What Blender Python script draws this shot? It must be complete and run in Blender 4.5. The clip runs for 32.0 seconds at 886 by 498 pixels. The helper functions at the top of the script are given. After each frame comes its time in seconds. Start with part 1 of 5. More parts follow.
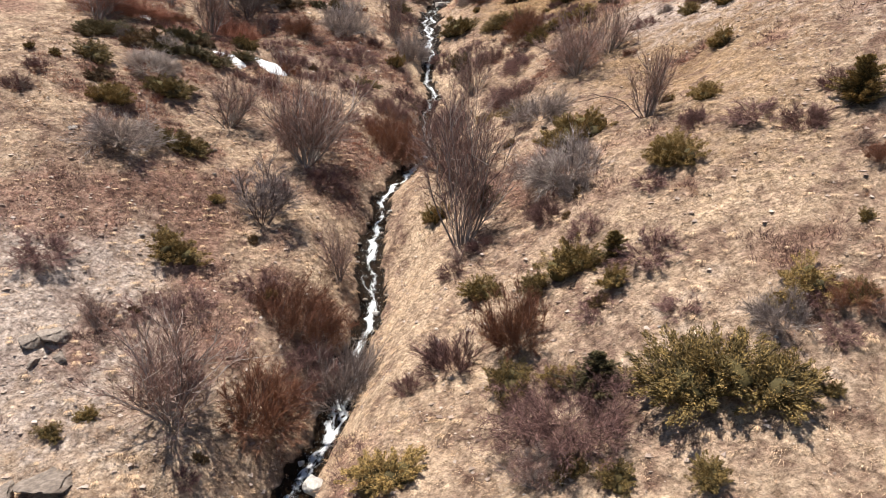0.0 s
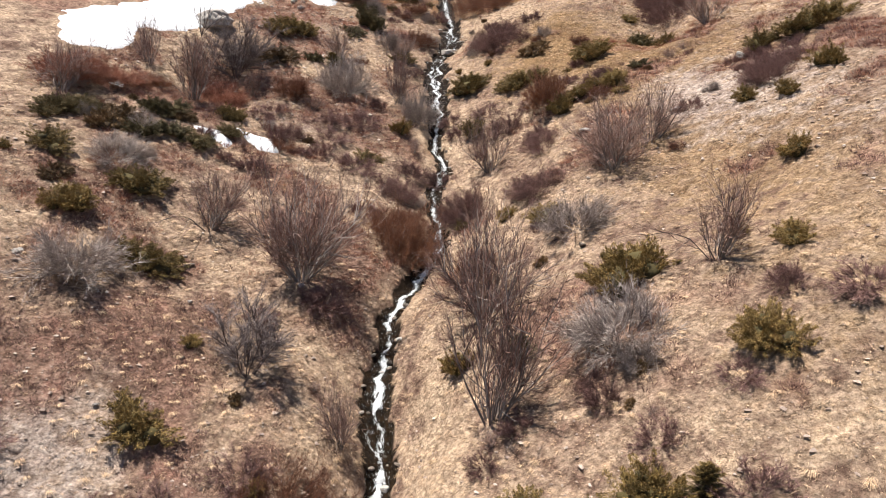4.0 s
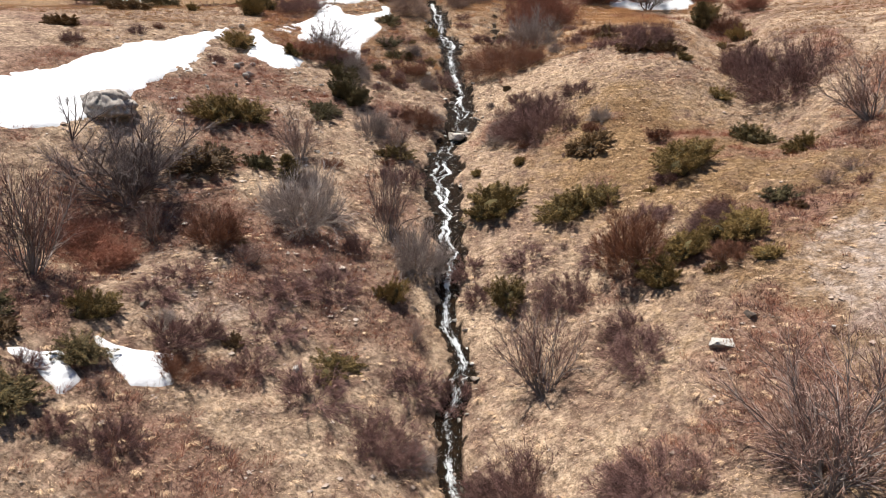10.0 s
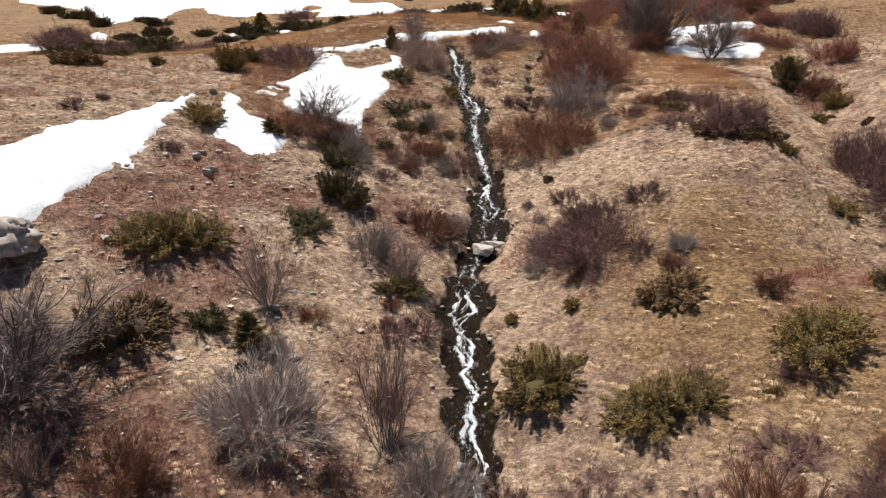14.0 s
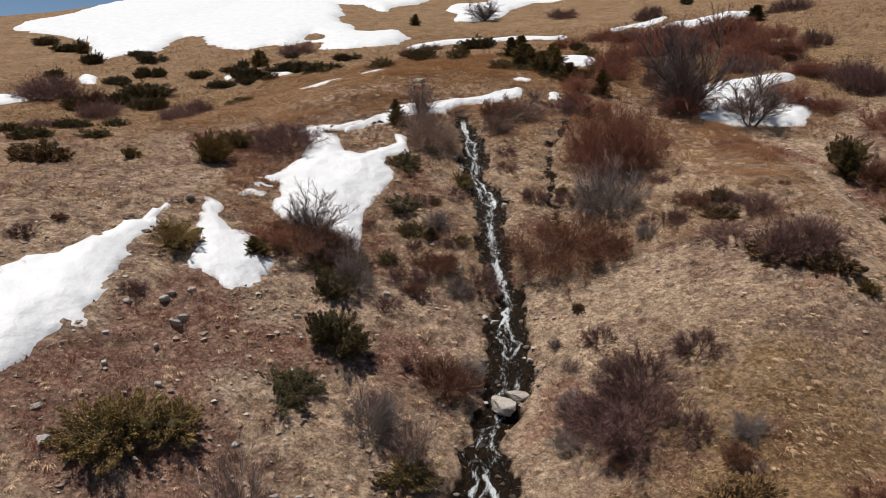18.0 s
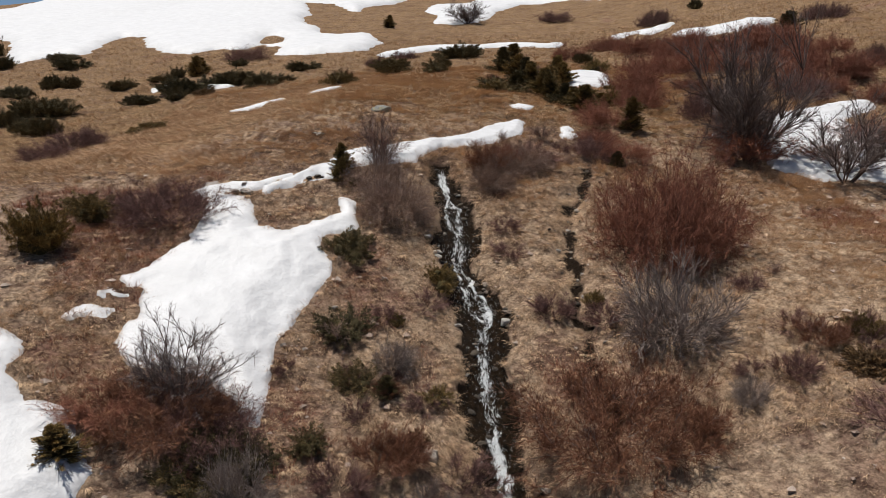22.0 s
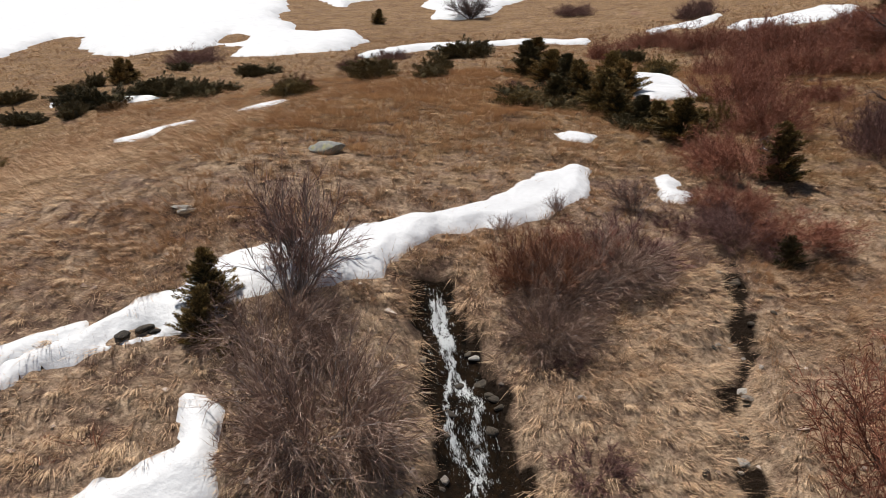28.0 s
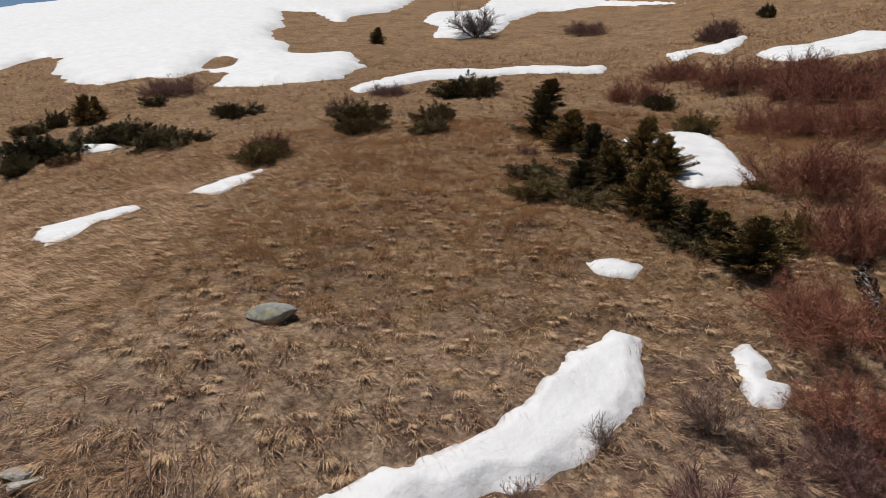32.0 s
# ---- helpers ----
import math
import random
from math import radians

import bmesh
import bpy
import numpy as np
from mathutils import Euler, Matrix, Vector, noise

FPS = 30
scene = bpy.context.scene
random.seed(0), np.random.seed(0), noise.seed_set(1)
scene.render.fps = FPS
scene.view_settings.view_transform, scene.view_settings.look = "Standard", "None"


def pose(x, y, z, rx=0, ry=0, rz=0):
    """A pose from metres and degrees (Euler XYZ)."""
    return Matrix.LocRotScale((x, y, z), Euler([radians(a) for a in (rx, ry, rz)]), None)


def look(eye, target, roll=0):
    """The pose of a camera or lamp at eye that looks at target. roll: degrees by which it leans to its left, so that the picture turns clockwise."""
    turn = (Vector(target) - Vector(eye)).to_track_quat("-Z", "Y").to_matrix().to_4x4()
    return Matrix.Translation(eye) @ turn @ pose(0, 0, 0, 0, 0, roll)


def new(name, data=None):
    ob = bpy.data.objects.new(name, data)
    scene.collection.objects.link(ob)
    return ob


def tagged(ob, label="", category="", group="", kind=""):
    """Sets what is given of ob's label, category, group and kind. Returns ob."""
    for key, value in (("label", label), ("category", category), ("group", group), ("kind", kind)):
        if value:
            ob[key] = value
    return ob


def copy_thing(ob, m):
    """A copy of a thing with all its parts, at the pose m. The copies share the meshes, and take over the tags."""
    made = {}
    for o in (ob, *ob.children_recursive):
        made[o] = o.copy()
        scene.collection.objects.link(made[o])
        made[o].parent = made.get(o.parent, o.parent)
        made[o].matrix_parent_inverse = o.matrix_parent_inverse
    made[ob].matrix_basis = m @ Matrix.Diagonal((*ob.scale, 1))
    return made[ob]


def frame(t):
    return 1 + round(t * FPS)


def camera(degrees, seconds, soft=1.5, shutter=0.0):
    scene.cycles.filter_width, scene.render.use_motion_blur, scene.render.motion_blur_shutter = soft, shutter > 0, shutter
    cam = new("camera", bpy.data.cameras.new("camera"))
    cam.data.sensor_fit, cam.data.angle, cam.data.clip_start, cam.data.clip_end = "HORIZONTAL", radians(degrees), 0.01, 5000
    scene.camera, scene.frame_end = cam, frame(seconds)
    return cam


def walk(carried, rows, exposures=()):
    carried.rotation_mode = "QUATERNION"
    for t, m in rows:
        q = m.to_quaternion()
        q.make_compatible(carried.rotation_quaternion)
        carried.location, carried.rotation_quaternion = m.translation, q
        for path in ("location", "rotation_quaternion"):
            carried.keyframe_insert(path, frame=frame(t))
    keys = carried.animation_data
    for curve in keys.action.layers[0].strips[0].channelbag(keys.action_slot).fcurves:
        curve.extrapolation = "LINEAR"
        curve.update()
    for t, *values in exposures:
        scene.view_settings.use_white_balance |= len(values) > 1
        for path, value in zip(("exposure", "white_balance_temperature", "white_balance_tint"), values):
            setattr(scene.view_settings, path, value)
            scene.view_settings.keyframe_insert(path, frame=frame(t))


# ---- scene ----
EXPOSURES = [(0, 1.19), (3, 1.22), (6, 1.05), (9, 0.99), (14, 0.76), (17, 0.21), (20, 0.12), (24, 0.04), (26.5, 0.06), (28, 0.24), (30, 0.14), (32, -0.04)]
cam = camera(63.09, 32.0, 0.5)
PATH = [
    (0, (0.000, -0.000, 0.000), (0.000, 9.848, -1.736), -0.00),
    (0.5, (-0.113, 1.212, 0.543), (-0.123, 11.064, -1.172), 0.03),
    (1, (-0.288, 2.346, 1.174), (-0.282, 12.198, -0.541), 0.05),
    (1.5, (-0.462, 3.406, 1.833), (-0.436, 13.258, 0.117), 0.13),
    (2, (-0.635, 4.351, 2.534), (-0.595, 14.199, 0.800), 0.15),
    (2.5, (-0.839, 5.201, 3.151), (-0.777, 15.052, 1.432), 0.25),
    (3, (-1.076, 5.908, 3.760), (-0.975, 15.762, 2.060), 0.54),
    (3.5, (-1.248, 6.564, 4.437), (-1.121, 16.418, 2.741), 0.67),
    (5.5, (-1.542, 9.560, 6.940), (-1.422, 19.423, 5.291), 0.58),
    (6, (-1.553, 10.797, 7.594), (-1.450, 20.661, 5.952), 0.55),
    (6.5, (-1.642, 12.431, 8.192), (-1.534, 22.295, 6.552), 0.61),
    (7, (-1.741, 14.288, 8.747), (-1.610, 24.152, 7.109), 0.57),
    (7.5, (-1.858, 16.389, 9.325), (-1.645, 26.253, 7.696), 0.63),
    (8, (-1.965, 18.668, 9.850), (-1.652, 28.531, 8.231), 0.69),
    (8.5, (-2.074, 21.108, 10.324), (-1.750, 30.974, 8.729), 0.70),
    (9, (-2.086, 23.730, 10.728), (-1.805, 33.605, 9.173), 0.69),
    (9.5, (-2.274, 26.276, 11.337), (-2.002, 36.151, 9.783), 0.65),
    (10, (-2.428, 28.852, 11.966), (-2.162, 38.727, 10.409), 0.66),
    (10.5, (-2.506, 31.451, 12.614), (-2.262, 41.326, 11.055), 0.57),
    (11, (-2.638, 34.088, 13.262), (-2.403, 43.964, 11.707), 0.55),
    (11.5, (-2.745, 36.424, 13.918), (-2.518, 46.303, 12.378), 0.66),
    (12, (-2.563, 38.237, 14.599), (-2.413, 48.116, 13.056), 0.73),
    (12.5, (-2.533, 39.686, 15.183), (-2.435, 49.568, 13.650), 0.74),
    (13, (-2.557, 40.627, 15.992), (-2.482, 50.507, 14.445), 0.91),
    (13.5, (-2.572, 41.152, 16.834), (-2.500, 51.029, 15.274), 1.08),
    (14, (-2.628, 41.423, 17.664), (-2.551, 51.298, 16.095), 1.27),
    (14.5, (-2.663, 41.459, 18.531), (-2.613, 51.332, 16.948), 1.23),
    (16.5, (-2.779, 43.421, 21.675), (-2.894, 53.292, 20.079), 0.96),
    (17, (-2.790, 44.605, 22.437), (-2.918, 54.475, 20.834), 0.95),
    (17.5, (-2.812, 46.203, 22.977), (-2.912, 56.075, 21.383), 0.87),
    (18, (-2.881, 48.125, 23.443), (-2.924, 57.998, 21.859), 0.81),
    (18.5, (-2.910, 50.181, 23.973), (-2.889, 60.054, 22.382), 0.79),
    (19, (-2.969, 52.398, 24.488), (-2.880, 62.270, 22.892), 0.79),
    (19.5, (-2.996, 54.629, 25.015), (-2.839, 64.505, 23.453), 0.81),
    (20, (-2.961, 56.469, 25.521), (-2.735, 66.344, 23.953), 0.88),
    (20.5, (-2.824, 57.810, 26.071), (-2.530, 67.681, 24.496), 0.94),
    (20.7, (-2.541, 61.756, 26.476), (-2.316, 71.626, 24.886), 1.19),
    (21, (-2.542, 62.353, 26.414), (-2.309, 72.225, 24.832), 1.27),
    (21.5, (-2.544, 63.350, 26.310), (-2.307, 73.221, 24.733), 1.34),
    (22, (-2.497, 64.568, 26.180), (-2.262, 74.441, 24.610), 1.39),
    (22.5, (-2.451, 65.946, 26.022), (-2.217, 75.821, 24.455), 1.30),
    (23, (-2.413, 67.536, 25.876), (-2.183, 77.410, 24.306), 1.20),
    (23.5, (-2.390, 69.207, 25.766), (-2.156, 79.080, 24.199), 1.11),
    (24, (-2.351, 70.982, 25.733), (-2.124, 80.855, 24.164), 1.06),
    (24.5, (-2.260, 73.005, 25.712), (-2.046, 82.882, 24.157), 0.92),
    (26.5, (-2.213, 80.008, 26.550), (-1.982, 89.887, 25.016), 0.94),
    (27, (-2.141, 81.531, 26.958), (-1.916, 91.410, 25.420), 0.87),
    (27.5, (-2.097, 82.799, 27.421), (-1.877, 92.678, 25.885), 0.93),
    (28, (-2.055, 83.964, 27.920), (-1.838, 93.843, 26.386), 0.94),
    (28.5, (-2.020, 85.072, 28.396), (-1.810, 94.951, 26.863), 0.98),
    (29, (-2.010, 86.058, 28.848), (-1.795, 95.938, 27.318), 1.10),
    (29.5, (-1.953, 87.005, 29.255), (-1.746, 96.886, 27.731), 1.14),
    (30, (-1.887, 87.884, 29.669), (-1.693, 97.765, 28.140), 1.16),
    (30.5, (-1.830, 88.711, 30.084), (-1.641, 98.590, 28.546), 1.18),
    (31, (-1.777, 89.509, 30.516), (-1.595, 99.388, 28.981), 1.14),
    (31.5, (-1.770, 90.305, 30.989), (-1.597, 100.186, 29.458), 1.20),
    (32, (-1.712, 91.134, 31.457), (-1.555, 101.015, 29.927), 1.13),
]
walk(cam, [(t, look(eye, target, roll)) for t, eye, target, roll in PATH], EXPOSURES)

# ---------- light ----------
SUN = Vector((-0.26, 0.05, 0.965)).normalized()
world = bpy.data.worlds.new("sky")
scene.world = world
world.use_nodes = True
wn, wl = world.node_tree.nodes, world.node_tree.links
sky = wn.new("ShaderNodeTexSky")
sky.sky_type, sky.sun_disc = "NISHITA", False
sky.sun_elevation, sky.sun_rotation = math.asin(SUN.z), math.atan2(SUN.x, SUN.y)
sky.altitude, sky.dust_density, sky.ozone_density = 2200, 0.05, 3.0
wl.new(sky.outputs[0], wn["Background"].inputs[0])
wn["Background"].inputs[1].default_value = 0.06
sun = new("sun", bpy.data.lights.new("sun", "SUN"))
sun.data.energy, sun.data.angle, sun.data.color = 5.0, radians(0.55), (1.0, 0.955, 0.89)
sun.matrix_world = look(SUN * 100, (0, 0, 0))

# ---------- small mesh tools ----------


def hash_noise(x, y, seed=0):
    """Smooth value noise in the plane, from -1 to 1."""
    x, y = np.asarray(x, float), np.asarray(y, float)
    ix, iy = np.floor(x).astype(np.int64), np.floor(y).astype(np.int64)
    fx, fy = x - ix, y - iy
    fx, fy = fx * fx * (3 - 2 * fx), fy * fy * (3 - 2 * fy)

    def at(a, b):
        n = (a * 374761393 + b * 668265263 + seed * 974634777) & 0x7FFFFFFF
        n = ((n ^ (n >> 13)) * 1274126177) & 0x7FFFFFFF
        return ((n ^ (n >> 16)) & 0xFFFF) / 32767.5 - 1

    top = at(ix, iy) * (1 - fx) + at(ix + 1, iy) * fx
    low = at(ix, iy + 1) * (1 - fx) + at(ix + 1, iy + 1) * fx
    return top * (1 - fy) + low * fy


def fbm(x, y, octaves=4, seed=0):
    total, gain = 0, 0.5
    for k in range(octaves):
        total = total + gain * hash_noise(x * 2**k, y * 2**k, seed + k)
        gain *= 0.5
    return total


def smooth(a, b, v):
    u = np.clip((v - a) / (b - a), 0, 1)
    return u * u * (3 - 2 * u)


def mesh_of(name, verts, faces, material, shade=False):
    """A mesh from an array of corners and an array of faces that all have as many corners."""
    verts, faces = np.asarray(verts, np.float32), np.asarray(faces, np.int32)
    me = bpy.data.meshes.new(name)
    me.vertices.add(len(verts))
    me.vertices.foreach_set("co", verts.ravel())
    n, k = faces.shape
    me.loops.add(n * k)
    me.loops.foreach_set("vertex_index", faces.ravel())
    me.polygons.add(n)
    me.polygons.foreach_set("loop_start", np.arange(n, dtype=np.int32) * k)
    me.polygons.foreach_set("use_smooth", np.full(n, shade))
    me.update(calc_edges=True)
    me.materials.append(material)
    return me


def float_layer(me, name, values):
    me.attributes.new(name, "FLOAT", "POINT").data.foreach_set("value", np.asarray(values, np.float32).ravel())


def part(name, me, parent, label=""):
    ob = new(name, me)
    ob.parent = parent
    return tagged(ob, label) if label else ob


class Bag:
    """Gathers triangles."""

    def __init__(self):
        self.v, self.f, self.n = [], [], 0

    def add(self, v, f):
        self.v.append(v)
        self.f.append(np.asarray(f) + self.n)
        self.n += len(v)

    def mesh(self, name, material, shade=False):
        return mesh_of(name, np.concatenate(self.v), np.concatenate(self.f), material, shade)


def tube(bag, path, r0, r1, sides=3):
    """A tapered limb along a path."""
    path = np.asarray(path, float)
    n = len(path)
    way = np.gradient(path, axis=0)
    way /= np.linalg.norm(way, axis=1, keepdims=True) + 1e-9
    side = np.cross(way, (0.31, 0.17, 0.93) if abs(way[0, 2]) < 0.8 else (1, 0.2, 0.1))
    side /= np.linalg.norm(side, axis=1, keepdims=True) + 1e-9
    over = np.cross(way, side)
    a = np.arange(sides) * 2 * math.pi / sides
    r = np.linspace(r0, r1, n)[:, None, None]
    ring = path[:, None] + r * (np.cos(a)[None, :, None] * side[:, None] + np.sin(a)[None, :, None] * over[:, None])
    faces = []
    for i in range(n - 1):
        for k in range(sides):
            p, q = i * sides + k, i * sides + (k + 1) % sides
            faces += [(p, q, q + sides), (p, q + sides, p + sides)]
    bag.add(ring.reshape(-1, 3), faces)


def slivers(bag, base, way, length, width, rng, flat=0.0):
    """Many thin pointed blades or twigs, one triangle each; flat: how far their faces turn up to the sky."""
    n = len(base)
    side = np.cross(way, rng.normal(size=(n, 3)) + np.array((0, 0, flat)))
    side *= (width / (np.linalg.norm(side, axis=1) + 1e-9))[:, None] * 0.5
    v = np.stack([base - side, base + side, base + way * length[:, None]], 1).reshape(-1, 3)
    bag.add(v, np.arange(3 * n).reshape(-1, 3))


def unit(v):
    return v / (np.linalg.norm(v, axis=-1, keepdims=True) + 1e-9)


# ---------- materials ----------
def material(name):
    m = bpy.data.materials.new(name)
    m.use_nodes = True
    return m, m.node_tree.nodes, m.node_tree.links, m.node_tree.nodes["Principled BSDF"]


def ramp(nodes, stops):
    r = nodes.new("ShaderNodeValToRGB")
    while len(r.color_ramp.elements) < len(stops):
        r.color_ramp.elements.new(0.5)
    for e, (p, c) in zip(r.color_ramp.elements, stops):
        e.position, e.color = p, (*c, 1)
    return r


def noise_node(nodes, links, scale, detail=4, rough=0.6, coords=None):
    n = nodes.new("ShaderNodeTexNoise")
    n.inputs["Scale"].default_value, n.inputs["Detail"].default_value, n.inputs["Roughness"].default_value = scale, detail, rough
    if coords is not None:
        links.new(coords, n.inputs["Vector"])
    return n.outputs["Fac"]


def noise_tex(nodes, links, scale, coords):
    n = nodes.new("ShaderNodeTexNoise")
    n.inputs["Scale"].default_value = scale
    links.new(coords, n.inputs["Vector"])
    return n.outputs["Color"]


def mixed(nodes, links, fac, a, b, kind="MIX"):
    n = nodes.new("ShaderNodeMix")
    n.data_type, n.blend_type = "RGBA", kind
    for socket, v in ((n.inputs[0], fac), (n.inputs[6], a), (n.inputs[7], b)):
        if isinstance(v, (int, float)):
            socket.default_value = v
        elif isinstance(v, tuple):
            socket.default_value = (*v, 1)
        else:
            links.new(v, socket)
    return n.outputs[2]


def math_node(nodes, links, kind, a, b=0.0):
    n = nodes.new("ShaderNodeMath")
    n.operation = kind
    for socket, v in zip(n.inputs, (a, b)):
        if isinstance(v, (int, float)):
            socket.default_value = v
        else:
            links.new(v, socket)
    return n.outputs[0]


def bump(nodes, links, bsdf, height, strength, distance):
    b = nodes.new("ShaderNodeBump")
    b.inputs["Strength"].default_value, b.inputs["Distance"].default_value = strength, distance
    links.new(height, b.inputs["Height"])
    links.new(b.outputs[0], bsdf.inputs["Normal"])


def plant_material(name, stops, rough=0.75, patch=None):
    """Leaves, twigs and blades: each piece takes its own tone from a ramp; whole plants differ a little."""
    m, nodes, links, bsdf = material(name)
    geo, info = nodes.new("ShaderNodeNewGeometry"), nodes.new("ShaderNodeObjectInfo")
    tone = ramp(nodes, stops)
    fac = math_node(nodes, links, "MULTIPLY", geo.outputs["Random Per Island"], 0.7)
    fac = math_node(nodes, links, "ADD", fac, math_node(nodes, links, "MULTIPLY", info.outputs["Random"], 0.3))
    if patch:
        n = noise_node(nodes, links, patch, 3, 0.6, geo.outputs["Position"])
        fac = math_node(nodes, links, "ADD", math_node(nodes, links, "MULTIPLY", fac, 0.6), math_node(nodes, links, "MULTIPLY", math_node(nodes, links, "SUBTRACT", n, 0.3), 0.95))
    links.new(fac, tone.inputs[0])
    links.new(tone.outputs[0], bsdf.inputs["Base Color"])
    bsdf.inputs["Roughness"].default_value = rough
    bsdf.inputs["Specular IOR Level"].default_value = 0.25
    return m


JUNIPER = plant_material("juniper_leaf", [(0.0, (0.032, 0.024, 0.009)), (0.4, (0.125, 0.084, 0.028)), (0.75, (0.25, 0.162, 0.05)), (1.0, (0.40, 0.245, 0.09))], 0.75)
JUNIPER_DARK = plant_material("juniper_dark_leaf", [(0.0, (0.022, 0.021, 0.009)), (0.5, (0.072, 0.056, 0.023)), (0.85, (0.15, 0.102, 0.038)), (1.0, (0.25, 0.145, 0.055))], 0.75)
JUNIPER_RUST = plant_material("juniper_rust_leaf", [(0.0, (0.05, 0.03, 0.015)), (0.5, (0.13, 0.075, 0.032)), (1.0, (0.25, 0.145, 0.06))], 0.7)
# darkened leaf tones for bush cores: the shade inside, put into the colour
SHADE_GREEN = plant_material("shaded_inner_foliage", [(0.0, (0.022, 0.018, 0.008)), (1.0, (0.085, 0.064, 0.022))], 0.95, 14.0)
SHADE_RUST = plant_material("shaded_rust_foliage", [(0.0, (0.035, 0.022, 0.012)), (1.0, (0.06, 0.037, 0.018))], 0.95, 6.0)
TWIG_RED = plant_material("red_twig", [(0.0, (0.07, 0.024, 0.016)), (0.5, (0.23, 0.085, 0.052)), (1.0, (0.45, 0.21, 0.13))])
TWIG_DRAB = plant_material("drab_twig", [(0.0, (0.09, 0.052, 0.038)), (0.5, (0.24, 0.15, 0.11)), (1.0, (0.52, 0.39, 0.31))])
TWIG_BROWN = plant_material("brown_twig", [(0.0, (0.055, 0.028, 0.022)), (0.5, (0.20, 0.11, 0.085)), (1.0, (0.52, 0.37, 0.30))])
TWIG_GREY = plant_material("grey_twig", [(0.0, (0.10, 0.075, 0.065)), (0.5, (0.27, 0.21, 0.18)), (1.0, (0.56, 0.48, 0.42))])
TWIG_PLUM = plant_material("plum_twig", [(0.0, (0.055, 0.028, 0.025)), (0.5, (0.155, 0.08, 0.068)), (1.0, (0.31, 0.18, 0.15))])
TWIG_ASH = plant_material("ash_twig", [(0.0, (0.06, 0.046, 0.042)), (0.5, (0.155, 0.118, 0.108)), (1.0, (0.32, 0.265, 0.245))])
TWIG_RUST = plant_material("rust_twig", [(0.0, (0.06, 0.022, 0.014)), (0.5, (0.165, 0.066, 0.036)), (1.0, (0.32, 0.16, 0.085))])
BARK = plant_material("bark", [(0.0, (0.085, 0.066, 0.057)), (0.6, (0.21, 0.17, 0.15)), (1.0, (0.40, 0.35, 0.315))], 0.85)
BARK_DARK = plant_material("dark_bark", [(0.0, (0.05, 0.034, 0.028)), (1.0, (0.14, 0.095, 0.08))], 0.85)
STRAW = plant_material("straw", [(0.0, (0.265, 0.158, 0.093)), (0.35, (0.44, 0.284, 0.172)), (0.7, (0.61, 0.43, 0.275)), (1.0, (0.78, 0.60, 0.415))], 0.7, 0.35)
STRAW_PALE = plant_material("pale_straw", [(0.0, (0.26, 0.152, 0.088)), (0.5, (0.47, 0.312, 0.185)), (1.0, (0.68, 0.495, 0.315))], 0.7)


def rock_material(name, dark, mid, light, lichen=None):
    m, nodes, links, bsdf = material(name)
    co = nodes.new("ShaderNodeTexCoord").outputs["Object"]
    info = nodes.new("ShaderNodeObjectInfo")
    base = ramp(nodes, [(0.25, dark), (0.5, mid), (0.8, light)])
    n = noise_node(nodes, links, 5, 8, 0.65, co)
    links.new(math_node(nodes, links, "ADD", n, math_node(nodes, links, "MULTIPLY", math_node(nodes, links, "SUBTRACT", info.outputs["Random"], 0.5), 0.25)), base.inputs[0])
    colour = base.outputs[0]
    if lichen:
        r = ramp(nodes, [(0.54, (0, 0, 0)), (0.66, (0.8, 0.8, 0.8))])
        links.new(noise_node(nodes, links, 2.2, 6, 0.65, co), r.inputs[0])
        colour = mixed(nodes, links, r.outputs[0], colour, lichen)
    links.new(colour, bsdf.inputs["Base Color"])
    bsdf.inputs["Roughness"].default_value = 0.85
    bump(nodes, links, bsdf, noise_node(nodes, links, 14, 8, 0.7, co), 0.7, 0.06)
    return m


ROCK = rock_material("grey_rock", (0.13, 0.108, 0.09), (0.29, 0.25, 0.215), (0.46, 0.41, 0.36))
ROCK_PALE = rock_material("pale_rock", (0.22, 0.20, 0.18), (0.36, 0.335, 0.30), (0.55, 0.52, 0.47))
ROCK_WET = rock_material("wet_rock", (0.012, 0.009, 0.007), (0.04, 0.03, 0.02), (0.13, 0.10, 0.07))
ROCK_LICHEN = rock_material("lichen_rock", (0.17, 0.165, 0.15), (0.29, 0.285, 0.26), (0.42, 0.41, 0.37), (0.34, 0.33, 0.13))
ROCK_BROWN = rock_material("brown_rock", (0.05, 0.036, 0.028), (0.15, 0.115, 0.09), (0.30, 0.245, 0.20))


# ---------- plants ----------
def limb(rng, start, way, length, n, rise, wander):
    """A crooked line that bends towards the light by rise and wanders."""
    pts, d = [np.array(start, float)], unit(np.array(way, float))
    for _ in range(n):
        d = unit(d + rng.normal(0, wander, 3) + np.array((0, 0, rise)))
        pts.append(pts[-1] + d * length / n)
    return np.array(pts)


